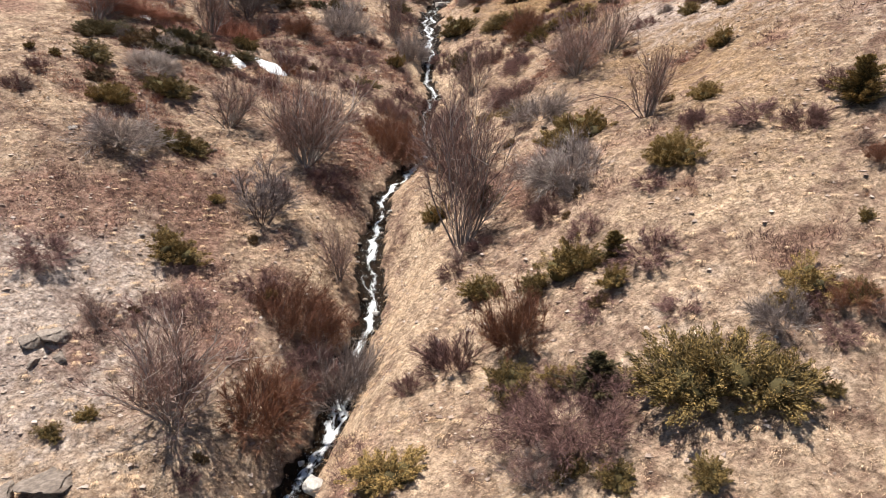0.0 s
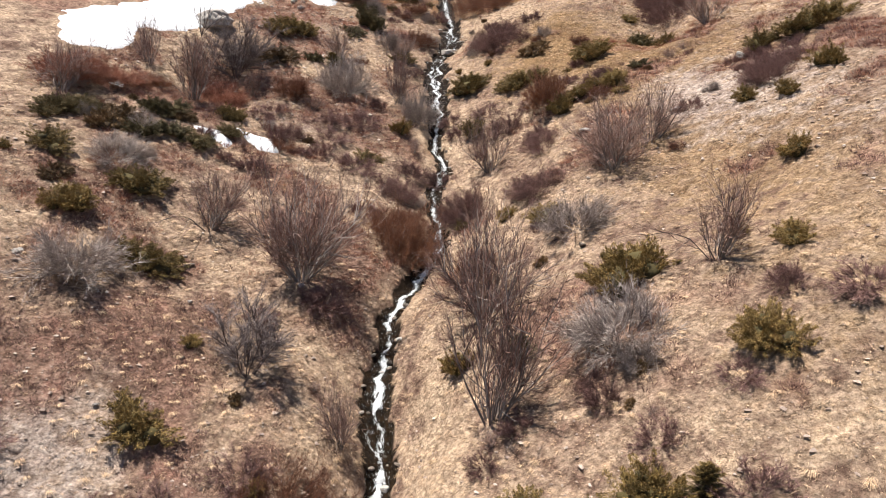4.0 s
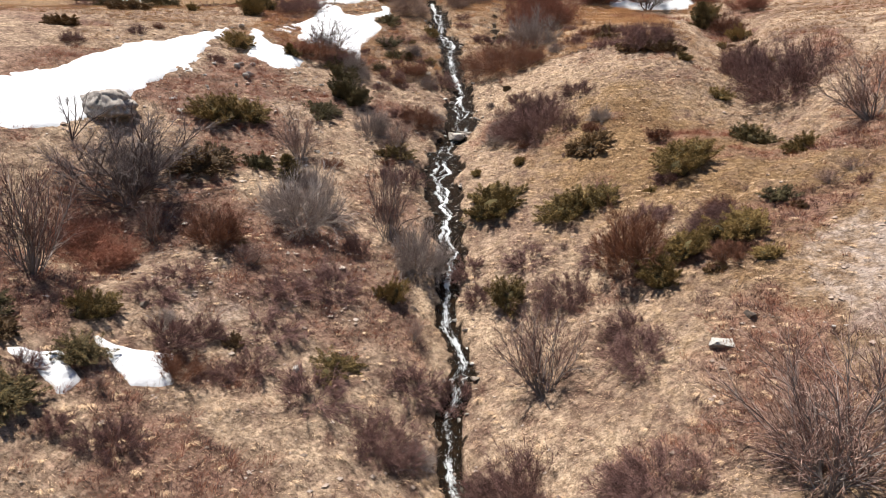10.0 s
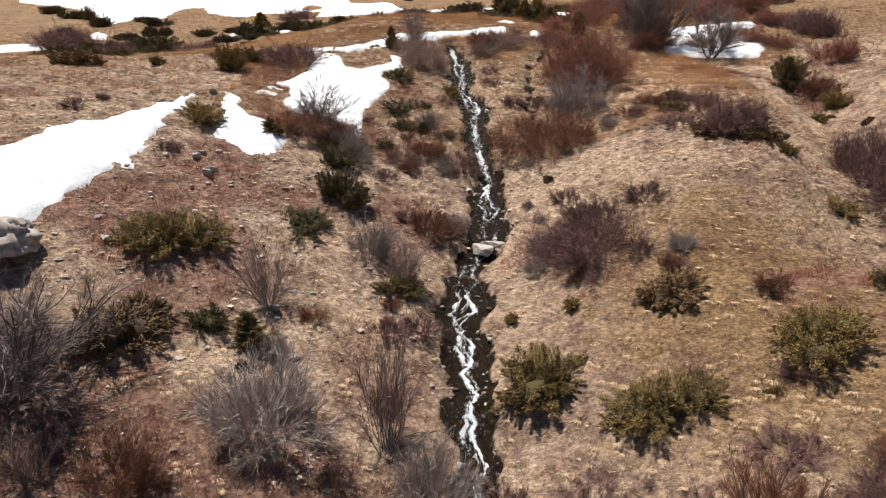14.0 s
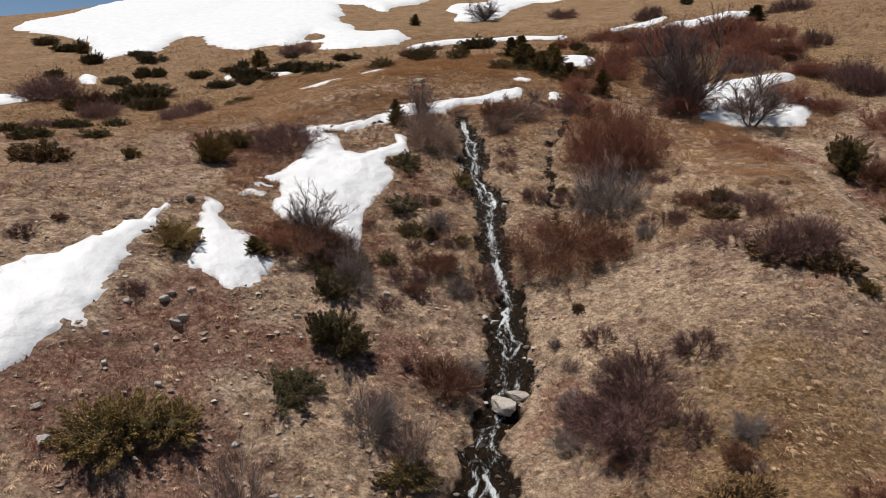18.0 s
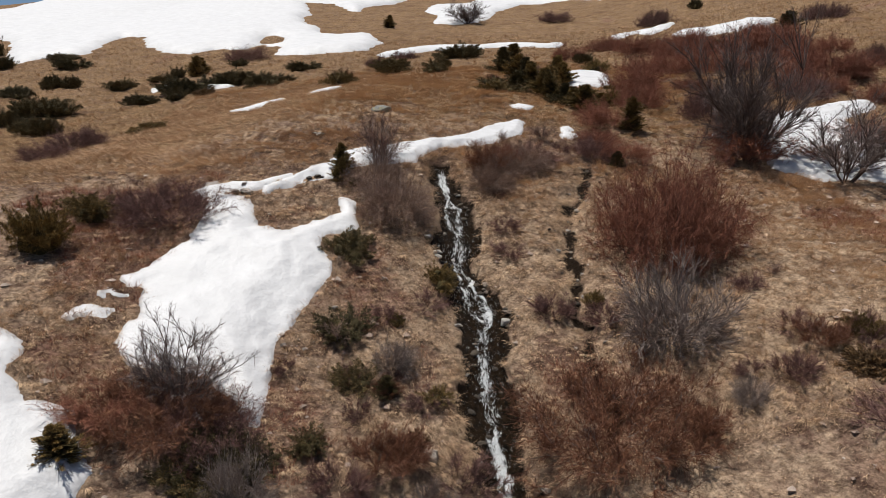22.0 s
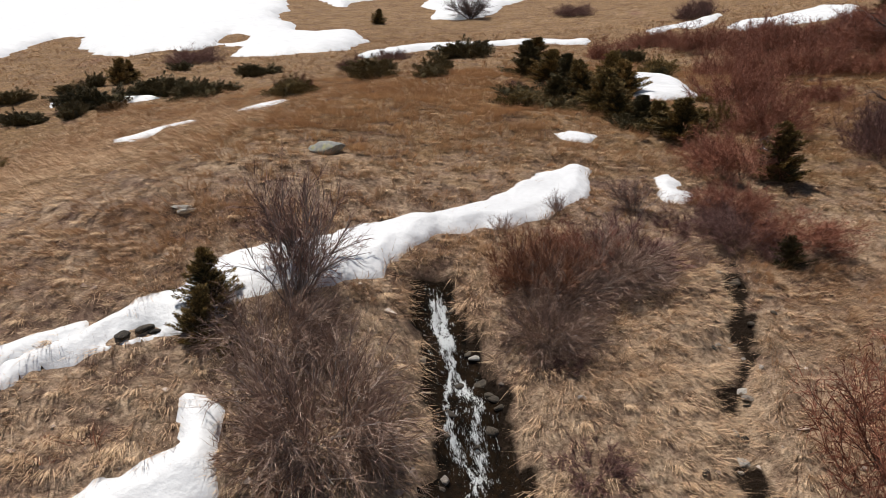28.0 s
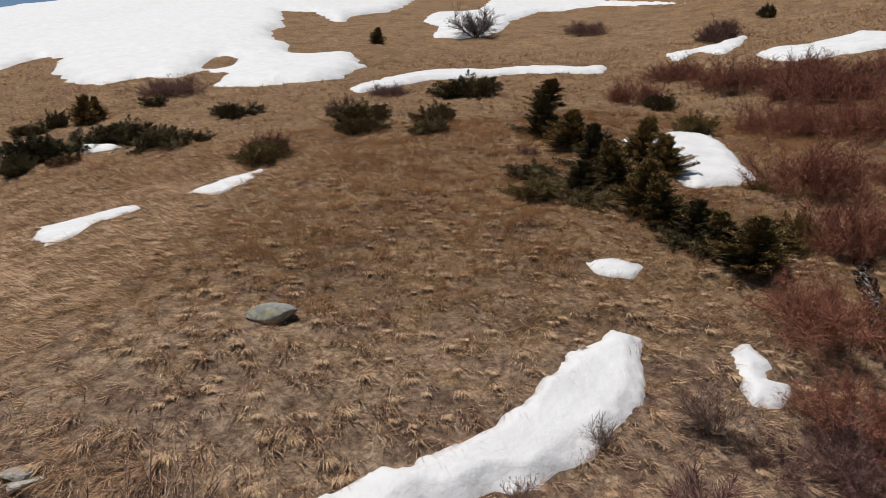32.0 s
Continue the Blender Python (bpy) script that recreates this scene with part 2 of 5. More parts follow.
def bare_shrub(name, seed, stems, height, lean, rise, wander, branches, twigs, twig_len, twig_mat, bark_mat, thick=0.022, twig_w=0.011, root=0.25, fuzz=0.36):
    """A leafless bush: stems out of one root, with side branches and a haze of thin twigs. Returns an Empty with two parts."""
    rng = np.random.default_rng(seed)
    wood, fine = Bag(), Bag()
    tips, ways = [], []
    # a few leaning clumps make the outline uneven
    clumps = rng.uniform(0, 2 * math.pi, 4)
    for s in range(stems):
        a = rng.uniform(0, 2 * math.pi) if s % 3 else clumps[s % 4] + rng.normal(0, 0.3)
        out = math.radians(lean) * math.sqrt(rng.uniform(0.02, 1))
        way = np.array((math.cos(a) * math.sin(out), math.sin(a) * math.sin(out), math.cos(out)))
        ln = height * rng.uniform(0.5, 1.12)
        base = np.array((math.cos(a), math.sin(a), 0)) * root * rng.uniform(0.1, 1) + (0, 0, -0.08)
        p = limb(rng, base, way, ln, 5, rise, wander)
        tube(wood, p, thick * rng.uniform(0.5, 1.2), thick * 0.2)
        lines = [p]
        for b in range(branches):
            k = rng.integers(1, 5)
            d = unit(unit(p[k + 1] - p[k]) + rng.normal(0, 0.5, 3))
            q = limb(rng, p[k], d, ln * rng.uniform(0.2, 0.5), 2, rise * 1.2, wander)
            tube(wood, q, thick * 0.38, thick * 0.12)
            lines.append(q)
        for q in lines:
            m = max(3, int(twigs * 1.3 * (2 if q is p else 1)))
            k = rng.uniform(0.25, 0.999, m) ** 0.8 * (len(q) - 1)
            i = k.astype(int)
            at = q[i] + (q[i + 1] - q[i]) * (k - i)[:, None]
            d = unit(unit(q[i + 1] - q[i]) + rng.normal(0, fuzz, (m, 3)) + (0, 0, rise * 0.8))
            tips.append(at)
            ways.append(d)
    at, d = np.concatenate(tips), np.concatenate(ways)
    ln = twig_len * rng.uniform(0.5, 1.4, len(at))
    slivers(fine, at, d, ln, twig_w * rng.uniform(0.7, 1.2, len(at)), rng)
    for _ in range(3):
        k = rng.uniform(0.2, 0.9, len(at))
        slivers(fine, at + d * (ln * k)[:, None], unit(d + rng.normal(0, fuzz * 1.15, d.shape)), ln * rng.uniform(0.4, 0.7, len(at)), np.full(len(at), twig_w * 0.75), rng)
    ob = new(name)
    part("trunk", wood.mesh("trunk", bark_mat), ob)
    part("crown", fine.mesh("crown", twig_mat), ob)
    return ob


def juniper(name, seed, plumes, reach, tall, leaf_mat, body_mat, leaf=0.055, leaves=230, pointed=0.5):
    """A spreading evergreen bush: uneven clumps of rising plumes, each thick with small pointed leaves, over a rough
    core coloured dark as the bush's inner shade.
    """
    rng = np.random.default_rng(seed)
    wood, body, green = Bag(), Bag(), Bag()
    bm = bmesh.new()
    bmesh.ops.create_icosphere(bm, subdivisions=2, radius=1.0)
    ball = np.array([v.co[:] for v in bm.verts])
    tris = np.array([[v.index for v in f.verts] for f in bm.faces])
    bm.free()
    count = 5 + seed % 3
    turn = rng.uniform(0, 6.283, count)
    far = reach * rng.uniform(0.12, 0.66, count)
    mids = np.stack([np.cos(turn) * far, np.sin(turn) * far * 0.8, 0 * far], -1)
    wide = reach * rng.uniform(0.26, 0.48, count)
    high = tall * rng.uniform(0.45, 1.0, count) * (1.05 - 0.4 * far / reach)
    for c in range(count):
        lump = rng.uniform(0.7, 1.1, len(ball))
        pts = ball * np.array((wide[c] * 0.72, wide[c] * 0.72, high[c] * 0.55)) * lump[:, None]
        # added filler lump, coloured as the shade between the plumes
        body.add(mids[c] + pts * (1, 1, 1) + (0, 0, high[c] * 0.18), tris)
        tube(wood, limb(rng, (0, 0, -0.05), mids[c] + (0, 0, high[c] * 0.5), float(np.linalg.norm(mids[c])) + high[c] * 0.4, 4, 0.02, 0.1), 0.035, 0.012)
    own = rng.choice(count, plumes, p=wide**2 / (wide**2).sum())
    a, r = rng.uniform(0, 6.283, plumes), np.sqrt(rng.uniform(0, 1, plumes))
    out = np.stack([np.cos(a), np.sin(a), 0 * a], -1)
    drop = 1 - r**2
    root = mids[own] + out * (wide[own] * r * 0.8)[:, None] + np.array((0, 0, 1)) * (high[own] * (0.08 + 0.5 * drop))[:, None]
    way = unit(out * (0.25 + 0.9 * r)[:, None] + unit(mids[own] + 1e-6) * 0.25 + rng.normal(0, 0.22, (plumes, 3)) + (0, 0, pointed))
    ln = (0.2 + 0.32 * high[own] / tall) * tall * rng.uniform(0.45, 1.35, plumes) + 0.1
    rep = np.repeat(np.arange(plumes), leaves)
    f = rng.uniform(0.0, 1.0, len(rep)) ** 0.8
    girth = (0.30 * ln)[rep] * (1.05 - f) ** 0.6
    at = root[rep] + way[rep] * (ln[rep] * f)[:, None] + rng.normal(0, 0.55, (len(rep), 3)) * girth[:, None]
    at[:, 2] = np.maximum(at[:, 2], 0.02)
    d = unit(way[rep] + rng.normal(0, 0.4, at.shape) + (0, 0, 0.15))
    size = leaf * rng.uniform(0.7, 1.6, len(rep))
    slivers(green, at, d, size, size * 0.42, rng, 0.5)
    ob = new(name)
    part("trunk", wood.mesh("trunk", BARK_DARK), ob)
    part("crown", green.mesh("crown", leaf_mat), ob)
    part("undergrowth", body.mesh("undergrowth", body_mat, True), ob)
    return ob


def spire(name, seed, tall, reach, leaf_mat, body_mat):
    """An upright juniper: a leader with short rising side shoots that shorten to a point, thick with small leaves,
    round a core coloured as inner shade.
    """
    rng = np.random.default_rng(seed)
    wood, body, green = Bag(), Bag(), Bag()
    lead = limb(rng, (0, 0, -0.1), (0, 0, 1), tall, 6, 0.1, 0.05)
    tube(wood, lead, 0.05, 0.008, 5)
    shoots = 110
    h = rng.uniform(0.02, 0.97, shoots) ** 1.1
    a = rng.uniform(0, 6.283, shoots)
    lobe = 0.8 + 0.32 * np.sin(a * 3 + seed) * np.sin(h * 9 + seed) + rng.normal(0, 0.3, shoots)
    ln = reach * np.clip(lobe, 0.25, 1.7) * (1 - h) ** 0.9 * (0.6 + 0.4 * smooth(0, 0.15, h)) + 0.08
    rise = 0.25 + 0.8 * h
    way = unit(np.stack([np.cos(a), np.sin(a), rise], -1))
    k = h * 6
    i = np.minimum(k.astype(int), 5)
    root = lead[i] + (lead[i + 1] - lead[i]) * (k - i)[:, None]
    # added dark slivers along the shoots, coloured as the shade within the crown
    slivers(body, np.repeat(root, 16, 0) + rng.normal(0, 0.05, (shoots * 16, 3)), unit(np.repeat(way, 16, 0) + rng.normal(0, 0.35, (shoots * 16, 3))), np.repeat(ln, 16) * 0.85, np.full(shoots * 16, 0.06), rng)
    m = 190
    rep = np.repeat(np.arange(shoots), m)
    f = rng.uniform(0.12, 1.02, shoots * m)
    base = root[rep] + way[rep] * (ln[rep] * f)[:, None] + rng.normal(0, 0.06, (shoots * m, 3)) * (1.15 - f * 0.7)[:, None]
    d = unit(way[rep] * 0.8 + rng.normal(0, 0.45, base.shape) + (0, 0, 0.45))
    s = rng.uniform(0.05, 0.1, shoots * m)
    slivers(green, base, d, s, s * 0.42, rng, 0.6)
    ob = new(name)
    part("trunk", wood.mesh("trunk", BARK_DARK), ob)
    part("crown", green.mesh("crown", leaf_mat), ob)
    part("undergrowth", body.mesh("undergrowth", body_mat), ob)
    return ob


def rock_mesh(seed, material_, flat=0.6, cuts=11, rough=0.10, level=4):
    """A boulder: a ball cut by a few planes and roughened."""
    rng = np.random.default_rng(seed)
    bm = bmesh.new()
    bmesh.ops.create_icosphere(bm, subdivisions=level, radius=1.0)
    planes = [(unit(rng.normal(size=3)), rng.uniform(0.42, 0.8)) for _ in range(cuts)]
    for v in bm.verts:
        p = np.array(v.co)
        for n, d in planes:
            over = p @ n - d
            if over > 0:
                p = p - n * over * 0.97
        q = Vector(p) * 1.7 + Vector((seed * 3.1, 0, 0))
        p = p * (1 + rough * noise.noise(q) + rough * 0.5 * noise.noise(q * 2.7) - rough * 0.9 * max(0.0, 0.12 - abs(noise.noise(q * 1.3 + Vector((0, 7, 0))))) / 0.12)
        v.co = Vector(p * (1, 1, flat))
    me = bpy.data.meshes.new("boulder")
    bm.to_mesh(me)
    bm.free()
    me.materials.append(material_)
    me.polygons.foreach_set("use_smooth", np.full(len(me.polygons), True))
    return me


# ---------- the lie of the land ----------
# Cross sections of the slope: heights at the stations ACROSS, for each station ALONG.
ACROSS = np.array([-60.0, -32.0, -18.0, -9.0, 0.0, 9.0, 18.0, 32.0, 60.0])
ALONG = np.array([15.0, 30.0, 42.0, 54.0, 66.0, 78.0, 90.0, 100.0, 112.0, 130.0, 175.0])
SECTIONS = np.array([
    [-4.4, -12.5, -15.2, -14.6, -12.1, -9.5, -6.0, 1.2, 15.9],
    [4.2, -1.9, -4.9, -7.5, -6.6, -1.1, 2.6, 7.9, 19.2],
    [10.5, 5.1, 2.5, -1.7, -2.3, 2.4, 7.1, 12.2, 21.7],
    [15.7, 10.2, 6.2, 2.8, 0.6, 5.8, 10.1, 15.3, 23.7],
    [19.2, 14.9, 11.1, 8.4, 6.9, 10.0, 13.4, 18.0, 25.1],
    [21.1, 18.9, 17.1, 14.3, 12.4, 16.0, 18.2, 20.6, 26.2],
    [22.0, 21.8, 21.4, 19.8, 19.2, 20.1, 21.3, 22.8, 27.4],
    [22.4, 23.0, 23.9, 25.2, 24.6, 23.7, 23.7, 24.6, 29.1],
    [23.5, 23.9, 26.0, 28.3, 28.4, 28.2, 28.1, 28.2, 31.9],
    [26.8, 27.1, 29.2, 30.7, 31.6, 32.0, 32.0, 34.1, 37.3],
    [36.6, 39.0, 39.2, 39.3, 39.4, 39.8, 40.4, 42.4, 49.0],
])
# The stream's line: how far uphill, how far to the right, depth and half width of its gully.
STREAM = np.array([
    (5, -8.6, 2.4, 3.0), (20, -6.0, 2.4, 2.6), (26, -4.6, 2.8, 2.4), (34, -3.35, 2.9, 2.2), (38, -3.8, 2.3, 2.2), (42, -3.5, 1.7, 2.2),
    (46, -1.9, 1.3, 2.2), (50, -1.1, 1.1, 2.2), (56, -1.25, 1.0, 2.0), (59, -0.75, 0.9, 2.0), (61.5, -1.2, 0.9, 2.0), (65, -1.1, 0.6, 2.2),
    (70, -1.35, 0.5, 2.4), (75, -1.4, 0.4, 2.4), (78, -0.35, 0.4, 2.2), (82, 0.25, 0.4, 1.8), (86, 0.0, 0.4, 1.6), (90, -0.3, 0.5, 1.5),
    (93.5, -0.9, 0.6, 1.4), (96, -1.25, 0.7, 1.3), (99.3, -1.8, 0.5, 1.0), (100.9, -2.0, 0.0, 0.7),
])
# A dry side gully: uphill, right, depth, half width.
RILL = np.array([(84, 3.6, 0.0, 0.6), (88, 3.4, 0.3, 0.6), (92.4, 3.45, 0.5, 0.55), (94.5, 3.4, 0.55, 0.5), (97, 4.0, 0.5, 0.5), (99.5, 4.8, 0.5, 0.55), (102, 5.6, 0.2, 0.6), (103.5, 6.2, 0.0, 0.6)])
RILL_LOW = np.array([(53, 3.6, 0.0, 0.6), (56, 4.7, 0.5, 0.6), (58, 6.3, 0.5, 0.6), (60, 9.0, 0.4, 0.8), (62.1, 12.2, 0.4, 0.6), (64, 14.2, 0.2, 0.6), (66, 16.0, 0.0, 0.6)])

# The deeper gully behind the mound: uphill, right, depth, half width.
GULLY = np.array([(62, 15.5, 0.0, 3.0), (66, 16.6, 1.4, 3.0), (71, 17.6, 2.5, 3.2), (78, 18.8, 2.4, 3.0), (84, 20.2, 2.2, 3.0), (89, 22.6, 2.0, 3.0), (96, 25.0, 0.9, 3.0), (100, 26.0, 0.0, 3.0)])
# Hollows and swells of the slope: right, uphill, height, reach across, reach along.
SWELLS = ((13.0, 72.3, -1.5, 2.8, 3.2), (12.8, 90.0, 0.5, 4.0, 6.0), (-15.5, 42.5, -1.8, 5.0, 5.0), (-17.5, 61.0, -1.9, 4.0, 3.5), (11.5, 40.5, -1.2, 5.0, 6.0), (16.5, 54.0, -1.0, 5.0, 6.0))


def hermite(knots, values, q):
    """Smooth curve through values at knots; values may have columns."""
    q = np.clip(q, knots[0], knots[-1])
    m = np.empty_like(values)
    gap = np.diff(knots)
    gap = gap[:, None] if values.ndim > 1 else gap
    rise = np.diff(values, axis=0)
    m[0], m[-1], m[1:-1] = rise[0] / gap[0], rise[-1] / gap[-1], (rise[1:] + rise[:-1]) / (gap[1:] + gap[:-1])
    i = np.clip(np.searchsorted(knots, q, side="right") - 1, 0, len(knots) - 2)
    h = knots[i + 1] - knots[i]
    u = (q - knots[i]) / h
    if values.ndim > 1:
        u, h = u[:, None], h[:, None]
    return (2 * u**3 - 3 * u**2 + 1) * values[i] + (u**3 - 2 * u**2 + u) * h * m[i] + (3 * u**2 - 2 * u**3) * values[i + 1] + (u**3 - u**2) * h * m[i + 1]


def base_height(x, y):
    eye_x, eye_y = np.eye(len(ACROSS)), np.eye(len(ALONG))
    z = ((hermite(ALONG, eye_y, y) @ SECTIONS) * hermite(ACROSS, eye_x, x)).sum(1)
    z = z + np.where(y < ALONG[0], (y - ALONG[0]) * 0.5, 0)
    # above the last section the meadow steepens into the snow hill, whose crest drops to the left
    far = np.maximum(y - ALONG[-1], 0)
    s = np.clip(x / 302, -1.0, 0.5)
    slope = np.minimum(0.27, (np.hypot(302 * s, 302) * (0.228 + 0.235 * s + 0.22 * np.minimum(s + 0.40, 0)) - 14 + 9.5 * smooth(-10, -60, x)) / 185)
    z = z + slope * np.minimum(far, 185) - 0.2 * np.maximum(far - 185, 0)
    wide = np.maximum(np.abs(x) - ACROSS[-1], 0)
    side = np.where(x > 0, 0.2, 0.02)
    return z + np.minimum(wide, 300) * side


def carve(x, y, line, sharp=2.0):
    q = hermite(line[:, 0], line[:, 1:], y)
    on = (y > line[0, 0]) & (y < line[-1, 0] + 1)
    return np.where(on, q[:, 1] * np.exp(-(np.abs((x - q[:, 0]) / q[:, 2]) ** sharp)), 0)


def stream_x(y):
    """The thread of the water, which wriggles."""
    y = np.asarray(y, float)
    x = hermite(STREAM[:, 0], STREAM[:, 1], y)
    return x + (0.26 * hash_noise(y * 0.55, y * 0 + 3.1, 5) + 0.14 * hash_noise(y * 1.6, y * 0 + 4.7, 6)) * smooth(101, 97, y)


def stream_half(y):
    """Half the width of the water."""
    y = np.asarray(y, float)
    knots = np.array([5, 30, 48, 60, 64, 68, 76, 80, 86, 91, 95, 98, 100.2, 101])
    half = np.array([0.62, 0.55, 0.42, 0.40, 0.5, 0.75, 0.9, 0.7, 0.75, 0.72, 0.75, 0.62, 0.4, 0.25])
    return hermite(knots, half, y) * (1 + 0.34 * hash_noise(y * 0.8, y * 0 + 7.7, 9) + 0.3 * hash_noise(y * 2.3, y * 0 + 1.7, 19))


def soft_ground(x, y):
    """The ground without its small bumps and channel."""
    swell = sum(h * np.exp(-(((x - cx) / rx) ** 2) - ((y - cy) / ry) ** 2) for cx, cy, h, rx, ry in SWELLS)
    return base_height(x, y) + swell - carve(x, y, STREAM) - carve(x, y, RILL) - carve(x, y, RILL_LOW) - carve(x, y, GULLY)


def ground(x, y):
    """Height of the ground at arrays of places."""
    x, y = np.broadcast_arrays(np.asarray(x, float), np.asarray(y, float))
    shape = x.shape
    x, y = x.ravel(), y.ravel()
    z = soft_ground(x, y)
    far = np.hypot(x, y - 60)
    z = z + (0.22 * fbm(x * 0.28, y * 0.28, 3, 11) + 0.10 * fbm(x * 1.3, y * 1.3, 3, 21)) * smooth(0.2, 2.5, np.abs(x - stream_x(y))) + 1.2 * fbm(x * 0.02, y * 0.02, 3, 31) * smooth(70, 200, far)
    # little terraces that cattle tread across the slope
    z = z + 0.05 * np.sin(z * 9.0 + 3 * fbm(x * 0.2, y * 0.2, 2, 41)) * smooth(40, 30, np.abs(x)) * smooth(1.5, 3, np.abs(x - stream_x(y)))
    # the bed of the stream: a ditch with stepped falls
    d = np.abs(x - stream_x(y)) / (stream_half(y) + 0.12)
    bed = 0.34 * smooth(1.25, 0.8, d) * smooth(100.7, 100.2, y) * (y > 4)
    step = 0.16 * hash_noise(y * 1.1, y * 0, 17) * smooth(1.3, 0.9, d) * smooth(100.7, 100.2, y)
    return (z - bed + step).reshape(shape)


def height(x, y):
    return float(ground(np.array([x]), np.array([y]))[0])


# ---------- ground ----------
def spaced(lo, hi, step, out_lo, out_hi, grow=1.09):
    """Even steps from lo to hi, growing ones beyond."""
    mid = list(np.arange(lo, hi, step))
    up, s = [], step
    while mid[-1] + sum(up) < out_hi:
        s *= grow
        up.append(s)
    down, s = [], step
    while mid[0] - sum(down) > out_lo:
        s *= grow
        down.append(s)
    return np.concatenate([(mid[0] - np.cumsum(down))[::-1], mid, mid[-1] + np.cumsum(up)])


def ground_material():
    m, nodes, links, bsdf = material("hillside")
    co = nodes.new("ShaderNodeNewGeometry").outputs["Position"]

    def layer(name):
        a = nodes.new("ShaderNodeAttribute")
        a.attribute_name = name
        return a.outputs["Fac"]

    fine = noise_node(nodes, links, 9.0, 6, 0.7, co)
    mid = noise_node(nodes, links, 1.1, 5, 0.65, co)
    wide = noise_node(nodes, links, 0.16, 4, 0.6, co)
    soil = ramp(nodes, [(0.25, (0.12, 0.068, 0.05)), (0.5, (0.25, 0.174, 0.13)), (0.75, (0.435, 0.32, 0.24))])
    links.new(mid, soil.inputs[0])
    straw = ramp(nodes, [(0.25, (0.265, 0.172, 0.115)), (0.5, (0.455, 0.343, 0.238)), (0.75, (0.60, 0.465, 0.345))])
    links.new(fine, straw.inputs[0])
    turf = ramp(nodes, [(0.3, (0.135, 0.082, 0.040)), (0.55, (0.262, 0.170, 0.092)), (0.8, (0.40, 0.270, 0.155))])
    links.new(fine, turf.inputs[0])
    grit = ramp(nodes, [(0.25, (0.20, 0.15, 0.125)), (0.5, (0.40, 0.325, 0.275)), (0.78, (0.60, 0.52, 0.46))])
    links.new(noise_node(nodes, links, 5.0, 8, 0.75, co), grit.inputs[0])
    r1 = ramp(nodes, [(0.42, (0, 0, 0)), (0.6, (1, 1, 1))])
    links.new(math_node(nodes, links, "ADD", math_node(nodes, links, "MULTIPLY", mid, 0.55), math_node(nodes, links, "MULTIPLY", wide, 0.45)), r1.inputs[0])
    colour = mixed(nodes, links, r1.outputs[0], soil.outputs[0], straw.outputs[0])

    def over(colour, attr, top, soften=0.35):
        f = math_node(nodes, links, "ADD", layer(attr), math_node(nodes, links, "MULTIPLY", math_node(nodes, links, "SUBTRACT", mid, 0.5), 1.3))
        r = ramp(nodes, [(0.5 - soften / 2, (0, 0, 0)), (0.5 + soften / 2, (1, 1, 1))])
        links.new(f, r.inputs[0])
        return mixed(nodes, links, r.outputs[0], colour, top)

    colour = over(colour, "turf", turf.outputs[0])
    colour = over(colour, "straw", straw.outputs[0])
    colour = over(colour, "grit", grit.outputs[0])
    heather = ramp(nodes, [(0.3, (0.13, 0.066, 0.049)), (0.55, (0.255, 0.148, 0.112)), (0.8, (0.41, 0.27, 0.21))])
    links.new(fine, heather.inputs[0])
    colour = over(colour, "heath", heather.outputs[0], 0.55)
    cells = nodes.new("ShaderNodeTexVoronoi")
    cells.feature = "F1"
    cells.inputs["Scale"].default_value = 3.4
    bent = nodes.new("ShaderNodeVectorMath")
    bent.operation = "MULTIPLY_ADD"
    links.new(noise_tex(nodes, links, 1.6, co), bent.inputs[0])
    bent.inputs[1].default_value = (0.55, 0.55, 0.55)
    links.new(co, bent.inputs[2])
    links.new(bent.outputs[0], cells.inputs["Vector"])
    # pale tuft centres, with the shadow in the gaps painted as darker colour
    tuft = ramp(nodes, [(0.12, (1.16, 1.13, 1.08)), (0.5, (0.94, 0.92, 0.90)), (0.82, (0.5, 0.45, 0.42))])
    links.new(math_node(nodes, links, "MULTIPLY", cells.outputs["Distance"], 1.15), tuft.inputs[0])
    colour = mixed(nodes, links, 0.55, colour, tuft.outputs[0], "MULTIPLY")
    clod = ramp(nodes, [(0.34, (0.52, 0.47, 0.44)), (0.5, (1.0, 1.0, 1.0)), (0.66, (1.28, 1.26, 1.24))])
    links.new(noise_node(nodes, links, 2.4, 8, 0.78, co), clod.inputs[0])
    colour = mixed(nodes, links, 0.8, colour, clod.outputs[0], "MULTIPLY")
    litter = ramp(nodes, [(0.36, (0.30, 0.27, 0.25)), (0.5, (1, 1, 1)), (0.64, (1.32, 1.30, 1.27))])
    links.new(noise_node(nodes, links, 8.0, 6, 0.85, co), litter.inputs[0])
    colour = mixed(nodes, links, 0.8, colour, litter.outputs[0], "MULTIPLY")
    drift = ramp(nodes, [(0.32, (0.62, 0.55, 0.54)), (0.48, (0.98, 0.97, 0.97)), (0.68, (1.28, 1.26, 1.24))])
    links.new(noise_node(nodes, links, 0.42, 6, 0.7, co), drift.inputs[0])
    colour = mixed(nodes, links, 0.85, colour, drift.outputs[0], "MULTIPLY")
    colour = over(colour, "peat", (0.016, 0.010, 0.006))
    links.new(colour, bsdf.inputs["Base Color"])
    bsdf.inputs["Roughness"].default_value = 0.92
    bsdf.inputs["Specular IOR Level"].default_value = 0.08
    rough = math_node(nodes, links, "SUBTRACT", math_node(nodes, links, "MULTIPLY", fine, 0.6), math_node(nodes, links, "MULTIPLY", cells.outputs["Distance"], 0.5))
